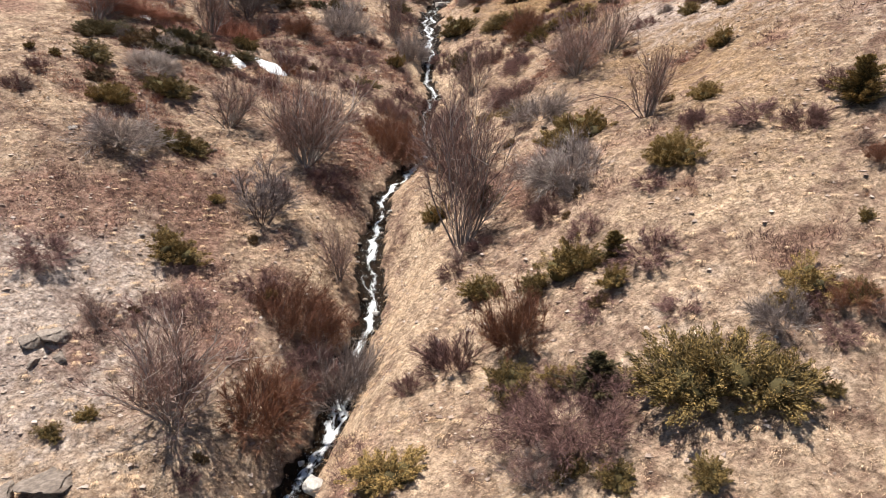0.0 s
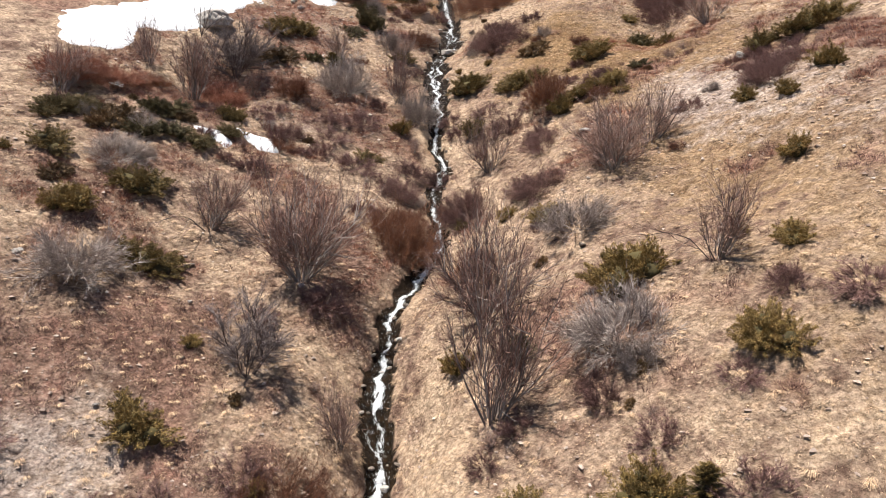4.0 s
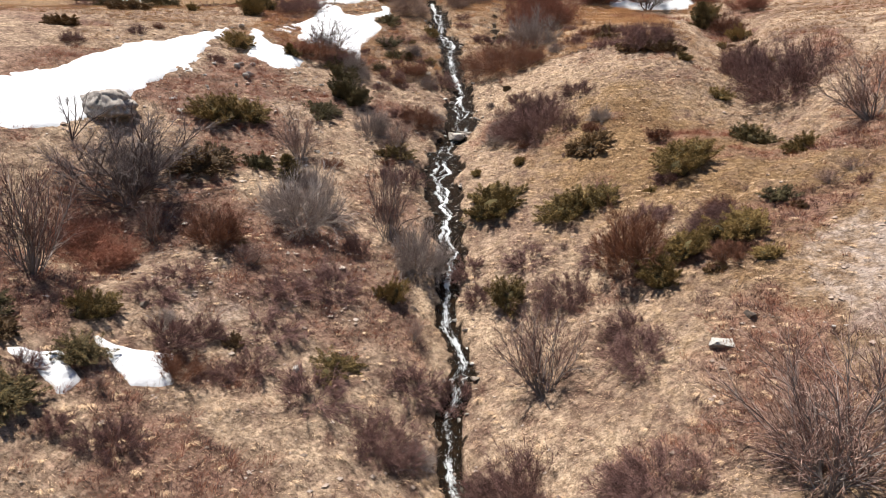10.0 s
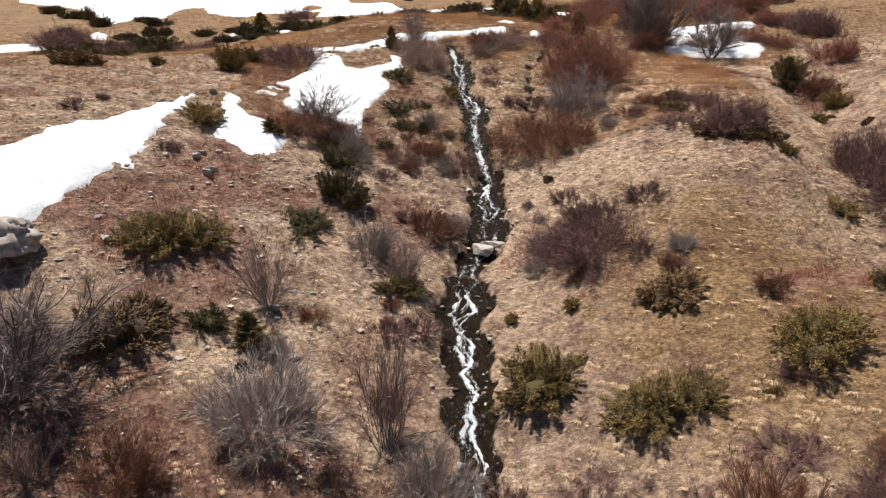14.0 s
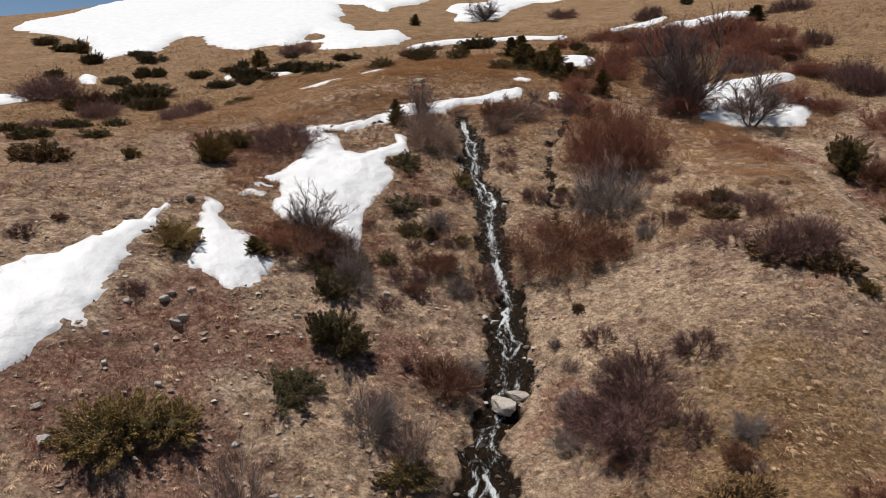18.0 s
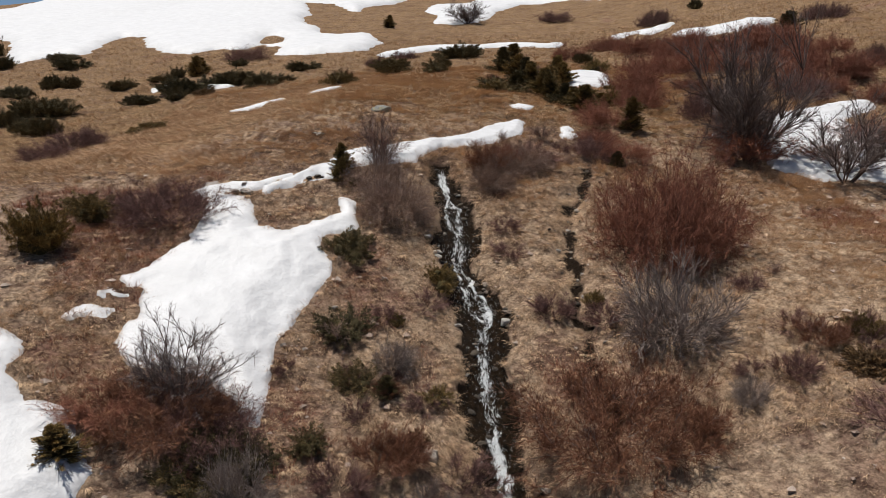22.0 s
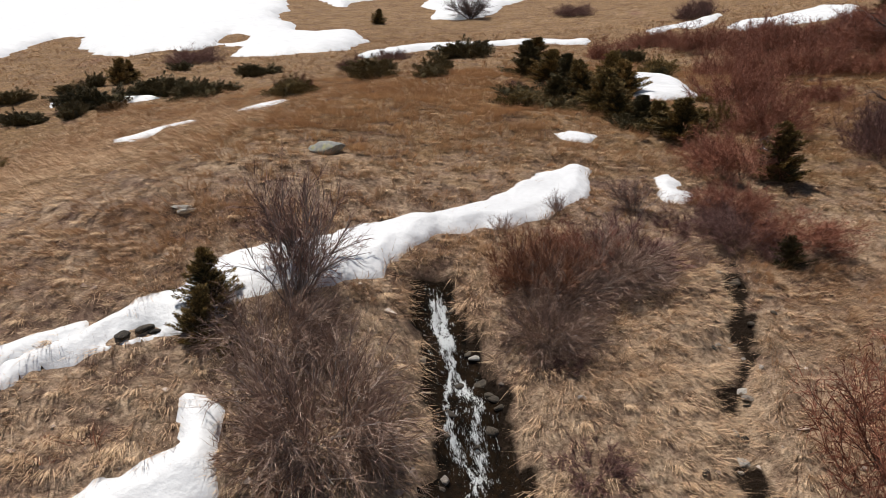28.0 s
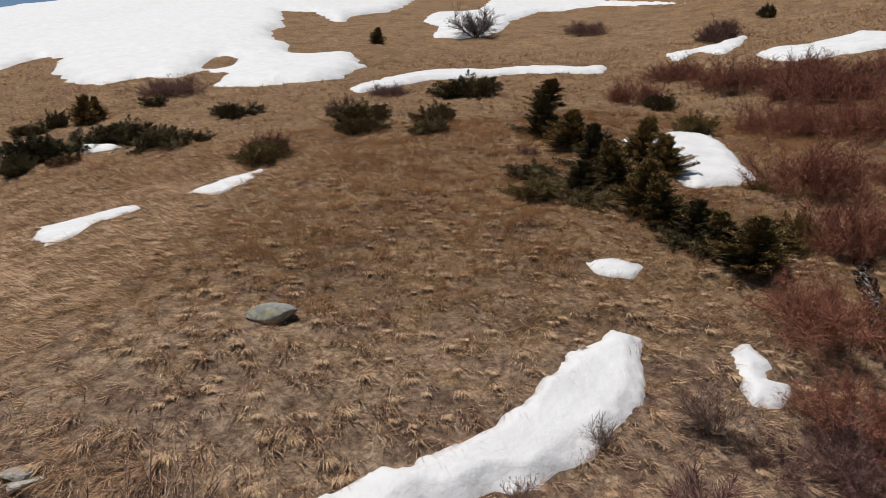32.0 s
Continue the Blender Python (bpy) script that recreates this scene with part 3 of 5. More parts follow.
    rough = math_node(nodes, links, "ADD", rough, noise_node(nodes, links, 3.0, 8, 0.75, co))
    bump(nodes, links, bsdf, rough, 0.9, 0.22)
    return m


def blob(x, y, cx, cy, rx, ry):
    return np.exp(-(((x - cx) / rx) ** 2) - ((y - cy) / ry) ** 2)


def cover(x, y):
    """How much grit, turf, straw and wet peat lies at a place."""
    off = x - stream_x(y)
    grit = 0.42 * blob(x, y, 20, 38, 9, 15) + 0.75 * blob(x, y, -16, 27, 9, 8) + 0.3 * blob(x, y, 8, 21, 8, 6) + 0.4 * blob(x, y, -13, 75, 6, 8) + 0.6 * blob(x, y, 15, 52, 5, 8) + 0.45 * blob(x, y, -11, 58, 3, 3)
    turf = 0.62 * smooth(96, 112, y) + 0.5 * blob(x, y, -28, 96, 12, 20) + 0.62 * blob(x, y, 9, 71, 7, 8) + 0.55 * blob(x, y, 15, 57, 10, 12) + 0.55 * blob(x, y, 15, 40, 8, 14) + 0.1 * blob(x, y, 9, 71, 11, 12) + 0.2 * blob(x, y, 10, 25, 7, 8)
    straw = 0.62 * blob(x, y, 0, 95, 14, 9) * (np.abs(off) > 0.9) + 0.75 * blob(off, y, 2.6, 33, 2, 9) + 0.7 * blob(x, y, 6, 60, 5, 3) + 0.5 * blob(x, y, 12, 92, 6, 10) + 0.45 * blob(off, y, 0, 52, 5, 6)
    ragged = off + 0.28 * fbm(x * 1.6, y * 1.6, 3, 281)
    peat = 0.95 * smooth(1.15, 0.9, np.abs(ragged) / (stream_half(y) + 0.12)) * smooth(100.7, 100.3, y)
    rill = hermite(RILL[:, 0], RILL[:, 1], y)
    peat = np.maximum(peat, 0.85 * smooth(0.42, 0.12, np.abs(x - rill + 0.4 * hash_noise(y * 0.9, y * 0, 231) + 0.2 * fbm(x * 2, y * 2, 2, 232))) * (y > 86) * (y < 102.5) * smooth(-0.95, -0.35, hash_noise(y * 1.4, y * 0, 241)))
    return grit, turf, straw, peat


def heath_drift(x, y):
    """Where the low red-brown scrub grows, from 0 to 1."""
    d = np.maximum(fbm(x * 0.22, y * 0.22, 3, 421) - 0.25 * smooth(58, 68, y), fbm(x * 0.22, y * 0.22, 3, 422) - 0.25 * smooth(46, 36, y))
    d = d + 0.06 * blob(x, y, -14, 66, 9, 16) - 0.35 * smooth(97, 102, y) - 0.2 * blob(x, y, 18, 38, 9, 14) - 0.3 * blob(x, y, 10, 72, 8, 9)
    return smooth(-0.02, 0.34, d) * smooth(0.3, 1.2, np.abs(x - stream_x(y)) - stream_half(y))


HILLSIDE = ground_material()
gx = spaced(-27, 27, 0.26, -2200, 2200)
gy = spaced(14, 124, 0.26, -500, 2600)
X, Y = np.meshgrid(gx, gy)
Z = ground(X, Y)
nx, ny = len(gx), len(gy)
ids = np.arange(nx * ny).reshape(ny, nx)
quads = np.stack([ids[:-1, :-1], ids[:-1, 1:], ids[1:, 1:], ids[1:, :-1]], -1).reshape(-1, 4)
land = mesh_of("ground", np.stack([X, Y, Z], -1).reshape(-1, 3), quads, HILLSIDE, True)
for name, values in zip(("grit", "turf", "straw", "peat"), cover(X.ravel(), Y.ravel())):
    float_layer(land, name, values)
float_layer(land, "heath", 0.62 * heath_drift(X.ravel(), Y.ravel()))
tagged(new("ground", land), "brown mountain slope of soil, gravel and dry grass", "ground", kind="structure")


# ---------- stream ----------
def water_material():
    m, nodes, links, bsdf = material("stream_water")
    along = nodes.new("ShaderNodeAttribute")
    along.attribute_name = "flow"
    co = nodes.new("ShaderNodeVectorMath")
    co.operation = "MULTIPLY"
    links.new(along.outputs["Vector"], co.inputs[0])
    co.inputs[1].default_value = (2.6, 1.1, 1.0)
    strand = noise_node(nodes, links, 4.6, 6, 0.75, co.outputs[0])
    white = nodes.new("ShaderNodeAttribute")
    white.attribute_name = "white"
    spray = noise_node(nodes, links, 15.0, 4, 0.75, co.outputs[0])
    strand = math_node(nodes, links, "ADD", math_node(nodes, links, "MULTIPLY", strand, 0.62), math_node(nodes, links, "MULTIPLY", spray, 0.38))
    f = math_node(nodes, links, "ADD", white.outputs["Fac"], math_node(nodes, links, "MULTIPLY", math_node(nodes, links, "SUBTRACT", strand, 0.5), 4.0))
    r = ramp(nodes, [(0.38, (0, 0, 0)), (0.52, (0.4, 0.4, 0.4)), (0.70, (1, 1, 1))])
    links.new(f, r.inputs[0])
    depth = ramp(nodes, [(0.35, (0.006, 0.005, 0.004)), (0.75, (0.032, 0.018, 0.009))])
    links.new(noise_node(nodes, links, 3.5, 5, 0.65, along.outputs["Vector"]), depth.inputs[0])
    links.new(mixed(nodes, links, r.outputs[0], depth.outputs[0], (0.66, 0.68, 0.69)), bsdf.inputs["Base Color"])
    rr = nodes.new("ShaderNodeMapRange")
    links.new(r.outputs[0], rr.inputs[0])
    rr.inputs[3].default_value, rr.inputs[4].default_value = 0.22, 0.6
    links.new(rr.outputs[0], bsdf.inputs["Roughness"])
    bsdf.inputs["IOR"].default_value = 1.33
    bsdf.inputs["Specular IOR Level"].default_value = 0.14
    bump(nodes, links, bsdf, strand, 1.0, 0.15)
    return m


WATER = water_material()


def stream_mesh():
    ys = np.arange(8.0, 100.45, 0.05)
    across = np.linspace(-1, 1, 33)
    cx, half = stream_x(ys), stream_half(ys)
    x = cx[:, None] + across[None] * (half[:, None] + 0.14)
    y = np.repeat(ys[:, None], len(across), 1)
    # the sheet follows the steps of the bed; lumps of rock push through it
    bed = soft_ground(cx, ys) - 0.34 + 0.16 * hash_noise(ys * 1.1, ys * 0, 17)
    z = soft_ground(x.ravel(), y.ravel()).reshape(x.shape) - 0.34 + (bed - soft_ground(cx, ys) + 0.34)[:, None] + 0.09 + 0.10 * fbm(x * 2.6, y * 1.5, 3, 61) + 0.035 * fbm(x * 9, y * 5, 2, 71)
    # braids: threads of foam that wander across the bed, part and meet
    braid = np.zeros_like(x)
    roam = smooth(0.3, 0.8, half)
    sway = 0.62 * hash_noise(ys * 0.33, ys * 0 + 5.3, 100) + 0.3 * hash_noise(ys * 0.95, ys * 0 + 1.9, 101)
    jog = 0.10 * hash_noise(ys * 3.1, ys * 0 + 8.8, 102)
    for k, (way, thin, alive) in enumerate(((1.0, 0.10, 0.86), (-0.95, 0.085, 0.74), (0.35, 0.06, 0.46), (-0.4, 0.055, 0.42), (0.75, 0.05, 0.4))):
        own = 0.25 * hash_noise(ys * (0.6 + 0.13 * k), ys * 0 + 5.3 * k, 110 + k)
        at = (0.35 + 0.65 * roam) * (way * sway + own) + jog + 0.05 * hash_noise(ys * 6.3, ys * 0 + k, 150 + k)
        wide = thin * (1 + 0.55 * hash_noise(ys * 2.2, ys * 0 + k, 120 + k) + 0.3 * hash_noise(ys * 5.1, ys * 0 + k, 160 + k))
        live = alive + 0.5 * hash_noise(ys * 0.8, ys * 0 + 9.1 * k, 130 + k) + 0.3 * hash_noise(ys * 2.9, ys * 0 + 3.1 * k, 170 + k)
        braid = np.maximum(braid, np.clip(live, 0, 1.1)[:, None] * np.exp(-(((across[None] - at[:, None]) * half[:, None] / wide[:, None]) ** 2)))
    # pools between the falls run dark
    pool = smooth(-0.45, 0.1, hash_noise(ys * 0.42, ys * 0, 140) + 0.6 * hash_noise(ys * 1.5, ys * 0, 141))
    braid *= (0.55 + 0.45 * pool)[:, None]
    n, k = len(ys), len(across)
    ids = np.arange(n * k).reshape(n, k)
    quads = np.stack([ids[:-1, :-1], ids[:-1, 1:], ids[1:, 1:], ids[1:, :-1]], -1).reshape(-1, 4)
    me = mesh_of("stream", np.stack([x, y, z + 0.05 * braid], -1).reshape(-1, 3), quads, WATER, True)
    flow = me.attributes.new("flow", "FLOAT_VECTOR", "POINT")
    flow.data.foreach_set("vector", np.stack([x - cx[:, None], y, 0 * x], -1).astype(np.float32).ravel())
    # whitest where the bed drops, and in the narrow lower run
    fall = np.clip(np.gradient(bed, ys), -0.2, 1.4)
    white = 0.03 + braid * 0.86 + 0.20 * (fall[:, None] - 0.4) + 0.16 * (pool * smooth(58, 42, ys))[:, None] * (1 - np.abs(across[None]))
    white = white + 0.13 * (smooth(87, 92, ys))[:, None] * (1 - np.abs(across[None]))
    white = white * (0.15 + 0.85 * smooth(100.4, 99.7, ys))[:, None] * (1 - 0.22 * smooth(95, 98, ys))[:, None]
    float_layer(me, "white", np.clip(white, 0, 0.95))
    return me


tagged(new("water", stream_mesh()), "narrow white-foaming mountain stream over dark stones", "stream", kind="structure")


# ---------- snow ----------
def snow_material():
    m, nodes, links, bsdf = material("old_snow")
    co = nodes.new("ShaderNodeNewGeometry").outputs["Position"]
    c = ramp(nodes, [(0.3, (0.53, 0.53, 0.535)), (0.7, (0.62, 0.62, 0.625))])
    links.new(noise_node(nodes, links, 0.8, 5, 0.6, co), c.inputs[0])
    links.new(c.outputs[0], bsdf.inputs["Base Color"])
    bsdf.inputs["Roughness"].default_value = 0.6
    bump(nodes, links, bsdf, noise_node(nodes, links, 1.1, 6, 0.55, co), 0.4, 0.3)
    return m


SNOW = snow_material()
SNOW_LOOPS = []


def inside_by(px, py, loop):
    """Signed distance to a closed outline: positive within."""
    a, b = loop, np.roll(loop, -1, 0)
    best, odd = np.full(px.shape, 1e9), np.zeros(px.shape, bool)
    for (ax, ay), (bx, by) in zip(a, b):
        dx, dy = bx - ax, by - ay
        u = np.clip(((px - ax) * dx + (py - ay) * dy) / (dx * dx + dy * dy + 1e-12), 0, 1)
        best = np.minimum(best, np.hypot(px - ax - u * dx, py - ay - u * dy))
        cross = ((ay > py) != (by > py)) & (px < dx * (py - ay) / (dy if abs(dy) > 1e-9 else 1e-9) + ax)
        odd ^= cross
    return np.where(odd, best, -best)


def snow_base(x, y):
    """The slope under the snow, without its small terraces."""
    return (soft_ground(x.ravel(), y.ravel()) + 0.2 * fbm(x.ravel() * 0.28, y.ravel() * 0.28, 2, 11)).reshape(x.shape) + 1.2 * fbm(x * 0.02, y * 0.02, 3, 31) * smooth(70, 200, np.hypot(x, y - 60))


def snow_patch(outline, thick=0.3, step=0.2, ragged=0.25, rim=0.6, hole=None, label="lying patch of old white snow on the slope"):
    """A sheet of snow with a rounded rim that thins out on to the ground."""
    loop = np.array(outline, float)
    SNOW_LOOPS.append(loop)
    lo, hi = loop.min(0) - 0.6, loop.max(0) + 0.6
    gx, gy = np.arange(lo[0], hi[0], step), np.arange(lo[1], hi[1], step)
    x, y = np.meshgrid(gx, gy)
    d = inside_by(x, y, loop) + 1.7 * ragged * fbm(x * 0.9 / (ragged + 0.45), y * 0.9 / (ragged + 0.45), 5, 91)
    d = d + (0.14 * fbm(x * 2.6, y * 2.6, 3, 93) + 0.05) * min(1.0, 2.2 * ragged + 0.3)
    if hole:
        d = np.minimum(d, -inside_by(x, y, np.array(hole)))
    keep = d > -1.6 * step
    low = ground(x, y)
    z = low + np.clip(snow_base(x, y) - low, -0.05, 0.12) * (d > 0)
    z = z + np.where(d > 0, 0.03 + thick * np.clip(d / rim, 0, 1) ** 0.85 * (1 + 0.25 * fbm(x * 0.6, y * 0.6, 3, 95)), 0.02 + d * 1.5)
    ids = np.arange(x.size).reshape(x.shape)
    quads = np.stack([ids[:-1, :-1], ids[:-1, 1:], ids[1:, 1:], ids[1:, :-1]], -1).reshape(-1, 4)
    quads = quads[keep.ravel()[quads].all(1)]
    used, back = np.unique(quads, return_inverse=True)
    v = np.stack([x, y, z], -1).reshape(-1, 3)[used]
    ob = new("snow_patch", mesh_of("snow_patch", v, back.reshape(-1, 4), SNOW, True))
    return tagged(ob, label, "snow", "old snow patches")


# a hollow melted through the strip of snow
MELT = [(-8.2, 97.15), (-8.0, 97.45), (-7.5, 97.8), (-7.2, 97.75), (-7.25, 97.5), (-7.8, 97.3)]
snow_patch([(-29.1, 63.7), (-26.8, 67.6), (-23.8, 71.9), (-22.2, 76.2), (-19.3, 81.1), (-17.2, 84.8), (-17.4, 81.7), (-17.2, 76.5), (-18.5, 72.9), (-19.1, 70.6), (-21.2, 66.5), (-23.6, 64.9), (-23.8, 63.6), (-23.3, 61.4), (-23.8, 58.9), (-26.7, 57.9)], thick=0.4, step=0.2, ragged=0.4, rim=1.4)
snow_patch([(-15.6, 86.4), (-14.7, 86.1), (-14.6, 85.2), (-13.6, 84.3), (-12.4, 84.6), (-12.0, 83.7), (-11.0, 82.8), (-11.3, 81.8), (-12.5, 79.8), (-13.3, 80.4), (-14.6, 80.6), (-14.8, 81.8), (-14.8, 82.8), (-15.5, 84.7)], thick=0.28, step=0.12, ragged=0.3, rim=1.0)
snow_patch([(-10.2, 95.7), (-9.4, 94.5), (-8.3, 94.2), (-7.5, 94.5), (-6.1, 95.4), (-6.3, 96.2), (-5.9, 96.3), (-5.6, 96.1), (-5.7, 95.6), (-5.4, 95.0), (-5.4, 94.7), (-6.1, 94.4), (-6.7, 93.9), (-6.9, 93.4), (-6.3, 92.5), (-6.2, 91.9), (-6.6, 90.9), (-7.3, 89.9), (-7.6, 88.4), (-7.5, 87.0), (-7.4, 85.4), (-8.1, 85.9), (-8.8, 86.5), (-10.7, 86.7), (-11.7, 86.7), (-12.6, 87.2), (-12.4, 88.9), (-12.6, 90.2), (-13.1, 89.9), (-13.4, 90.3), (-12.7, 91.7), (-11.8, 93.9), (-12.0, 96.7), (-11.9, 96.4)], thick=0.55, step=0.12, ragged=0.2, rim=1.7)
snow_patch([(-14.2, 87.9), (-13.8, 88.6), (-13.2, 88.7), (-13.3, 88.3), (-13.8, 88.1)], thick=0.06, step=0.05, ragged=0.3, rim=0.3)
snow_patch([(-14.0, 89.4), (-13.6, 89.8), (-13.0, 89.6), (-13.2, 89.3), (-13.7, 89.2)], thick=0.06, step=0.05, ragged=0.3, rim=0.3)
snow_patch([(-9.8, 96.8), (-8.7, 97.4), (-8.3, 97.8), (-7.4, 98.7), (-6.5, 100.0), (-4.7, 101.0), (-2.9, 102.2), (-1.3, 103.2), (-0.1, 104.2), (1.1, 105.9), (2.5, 107.3), (3.1, 107.1), (2.7, 105.3), (1.8, 103.9), (0.1, 102.6), (-1.7, 101.9), (-2.6, 101.0), (-3.0, 100.3), (-3.1, 99.9), (-3.8, 99.5), (-5.1, 98.9), (-6.1, 98.3), (-7.0, 97.6), (-8.2, 97.1), (-9.2, 96.8), (-9.6, 96.4)], thick=0.2, step=0.07, ragged=0.12, rim=0.35, hole=MELT)
snow_patch([(-12.8, 96.5), (-12.3, 97.0), (-10.9, 97.1), (-9.7, 97.3), (-8.7, 97.8), (-8.5, 97.5), (-9.6, 97.0), (-10.1, 96.5), (-11.2, 96.4), (-12.4, 95.9)], thick=0.2, step=0.08, ragged=0.06, rim=0.4, hole=MELT)
snow_patch([(5.1, 107.0), (5.7, 107.3), (5.9, 106.5), (5.5, 106.0), (6.0, 105.9), (5.6, 105.4), (5.0, 105.3), (5.0, 106.1)], thick=0.12, step=0.07, ragged=0.13, rim=0.3)
snow_patch([(2.6, 110.7), (3.4, 111.1), (4.1, 110.7), (3.7, 110.2), (2.8, 110.2)], thick=0.1, step=0.07, ragged=0.1, rim=0.3)
snow_patch([(-16.8, 118.4), (-17.7, 120.5), (-15.9, 121.1), (-13.9, 120.5), (-13.2, 119.2), (-14.1, 117.2), (-15.1, 116.0)], thick=0.12, step=0.1, ragged=0.16, rim=0.4)
snow_patch([(-11.7, 120.7), (-11.1, 122.3), (-9.6, 124.1), (-9.2, 121.6), (-10.0, 119.3)], thick=0.12, step=0.1, ragged=0.16, rim=0.4)
snow_patch([(7.1, 126.5), (10.7, 129.1), (12.7, 128.9), (12.4, 126.0), (11.2, 119.9), (10.1, 118.9), (8.2, 118.3), (7.6, 119.8), (7.5, 122.7)], thick=0.3, step=0.2, ragged=0.1)
snow_patch([(14.1, 107.3), (18.8, 110.6), (24.4, 114.1), (28.5, 115.6), (27.6, 113.6), (24.2, 111.3), (23.5, 108.4), (26.7, 107.6), (23.1, 101.5), (17.9, 102.0), (16.1, 103.1), (16.3, 106.2)], thick=0.35, step=0.25)
snow_patch([(-16.4, 52.2), (-14.7, 52.8), (-13.8, 52.1), (-14.1, 51.4), (-15.1, 51.8)], thick=0.25, step=0.12, ragged=0.1, rim=0.4)
snow_patch([(-14.0, 54.0), (-13.0, 54.0), (-11.6, 54.6), (-11.3, 53.4), (-12.3, 52.5), (-13.5, 53.5)], thick=0.25, step=0.12, ragged=0.1, rim=0.4)
snow_patch([(-23.9, 55.6), (-21.3, 54.8), (-21.1, 54.0), (-23.0, 55.0)], thick=0.25, step=0.15, ragged=0.1, rim=0.4)
snow_patch([(-89.4, 195.5), (-86.1, 195.2), (-77.6, 189.6), (-67.8, 181.6), (-58.9, 164.8), (-54.4, 158.9), (-54.2, 164.2), (-48.6, 165.8), (-51.3, 179.7), (-51.6, 186.1), (-48.0, 182.4), (-47.5, 184.5), (-43.3, 171.6), (-37.9, 164.6), (-34.8, 163.1), (-31.8, 165.5), (-27.6, 166.5), (-26.4, 169.5), (-27.5, 176.1), (-26.3, 178.8), (-24.8, 177.1), (-23.5, 171.4), (-25.2, 169.5), (-23.0, 167.9), (-22.9, 161.3), (-18.4, 159.8), (-16.0, 160.9), (-12.9, 161.2), (-10.6, 164.1), (-9.5, 173.2), (-11.3, 181.0), (-13.8, 180.0), (-17.8, 179.5), (-20.1, 182.6), (-20.3, 189.2), (-22.8, 190.5), (-25.8, 200.8), (-24.9, 204.8), (-26.6, 215.4), (-29.6, 225.4), (-23.6, 225.7), (-18.4, 213.5), (-16.5, 212.9), (-16.5, 220.8), (-10.2, 230.0), (-7.7, 245.4), (0, 345), (-60, 372), (-130, 372), (-105.4, 255.0), (-95.9, 224.8), (-97.5, 217.9), (-91.5, 199.8)], thick=0.8, step=1.2, ragged=0.6, rim=2.0, label="wide bright snowfield on the far hillside")
snow_patch([(-4.0, 213.7), (-2.2, 226.3), (6.2, 230.5), (9.7, 250.7), (24.5, 245.9), (38.9, 212.0), (27.6, 227.4), (17.3, 227.3), (10.3, 212.8), (8.6, 202.9), (4.3, 194.8), (-2.0, 194.9), (-1.2, 207.0)], thick=0.5, step=0.7, ragged=0.4, rim=1.5)
snow_patch([(-9.1, 155.0), (-6.6, 160.5), (-3.0, 167.1), (-1.8, 168.4), (3.4, 167.9), (16.2, 167.3), (14.7, 163.1), (5.3, 162.9), (-2.3, 159.9), (-6.1, 154.1), (-8.3, 152.2)], thick=0.4, step=0.4, ragged=0.2, rim=0.8)
snow_patch([(30.0, 164.3), (33.9, 163.2), (40.0, 164.3), (42.7, 161.4), (38.0, 153.9), (31.1, 154.4), (28.6, 157.3)], thick=0.5, step=0.5, ragged=0.3, rim=1)
snow_patch([(24.3, 174.6), (27.1, 174.5), (31.4, 176.9), (34.9, 178.3), (33.1, 174.7), (28.2, 168.2), (27.7, 173.5), (23.4, 168.1)], thick=0.4, step=0.4, ragged=0.3, rim=1)
snow_patch([(-50.0, 142.1), (-51.1, 145.9), (-48.1, 142.9), (-46.3, 138.7), (-48.1, 139.0)], thick=0.3, step=0.25, ragged=0.15)
snow_patch([(-56.0, 126.0), (-52.8, 129.7), (-49.8, 130.5), (-48.2, 127.3), (-50.3, 123.9), (-55.0, 122.0)], thick=0.3, step=0.25, ragged=0.15)
snow_patch([(-31.2, 140.9), (-30.2, 143.5), (-29.7, 142.1), (-30.2, 139.5)], thick=0.3, step=0.25, ragged=0.15)
snow_patch([(-26.4, 139.8), (-25.1, 140.3), (-21.6, 138.7), (-23.4, 138.1)], thick=0.3, step=0.25, ragged=0.15)

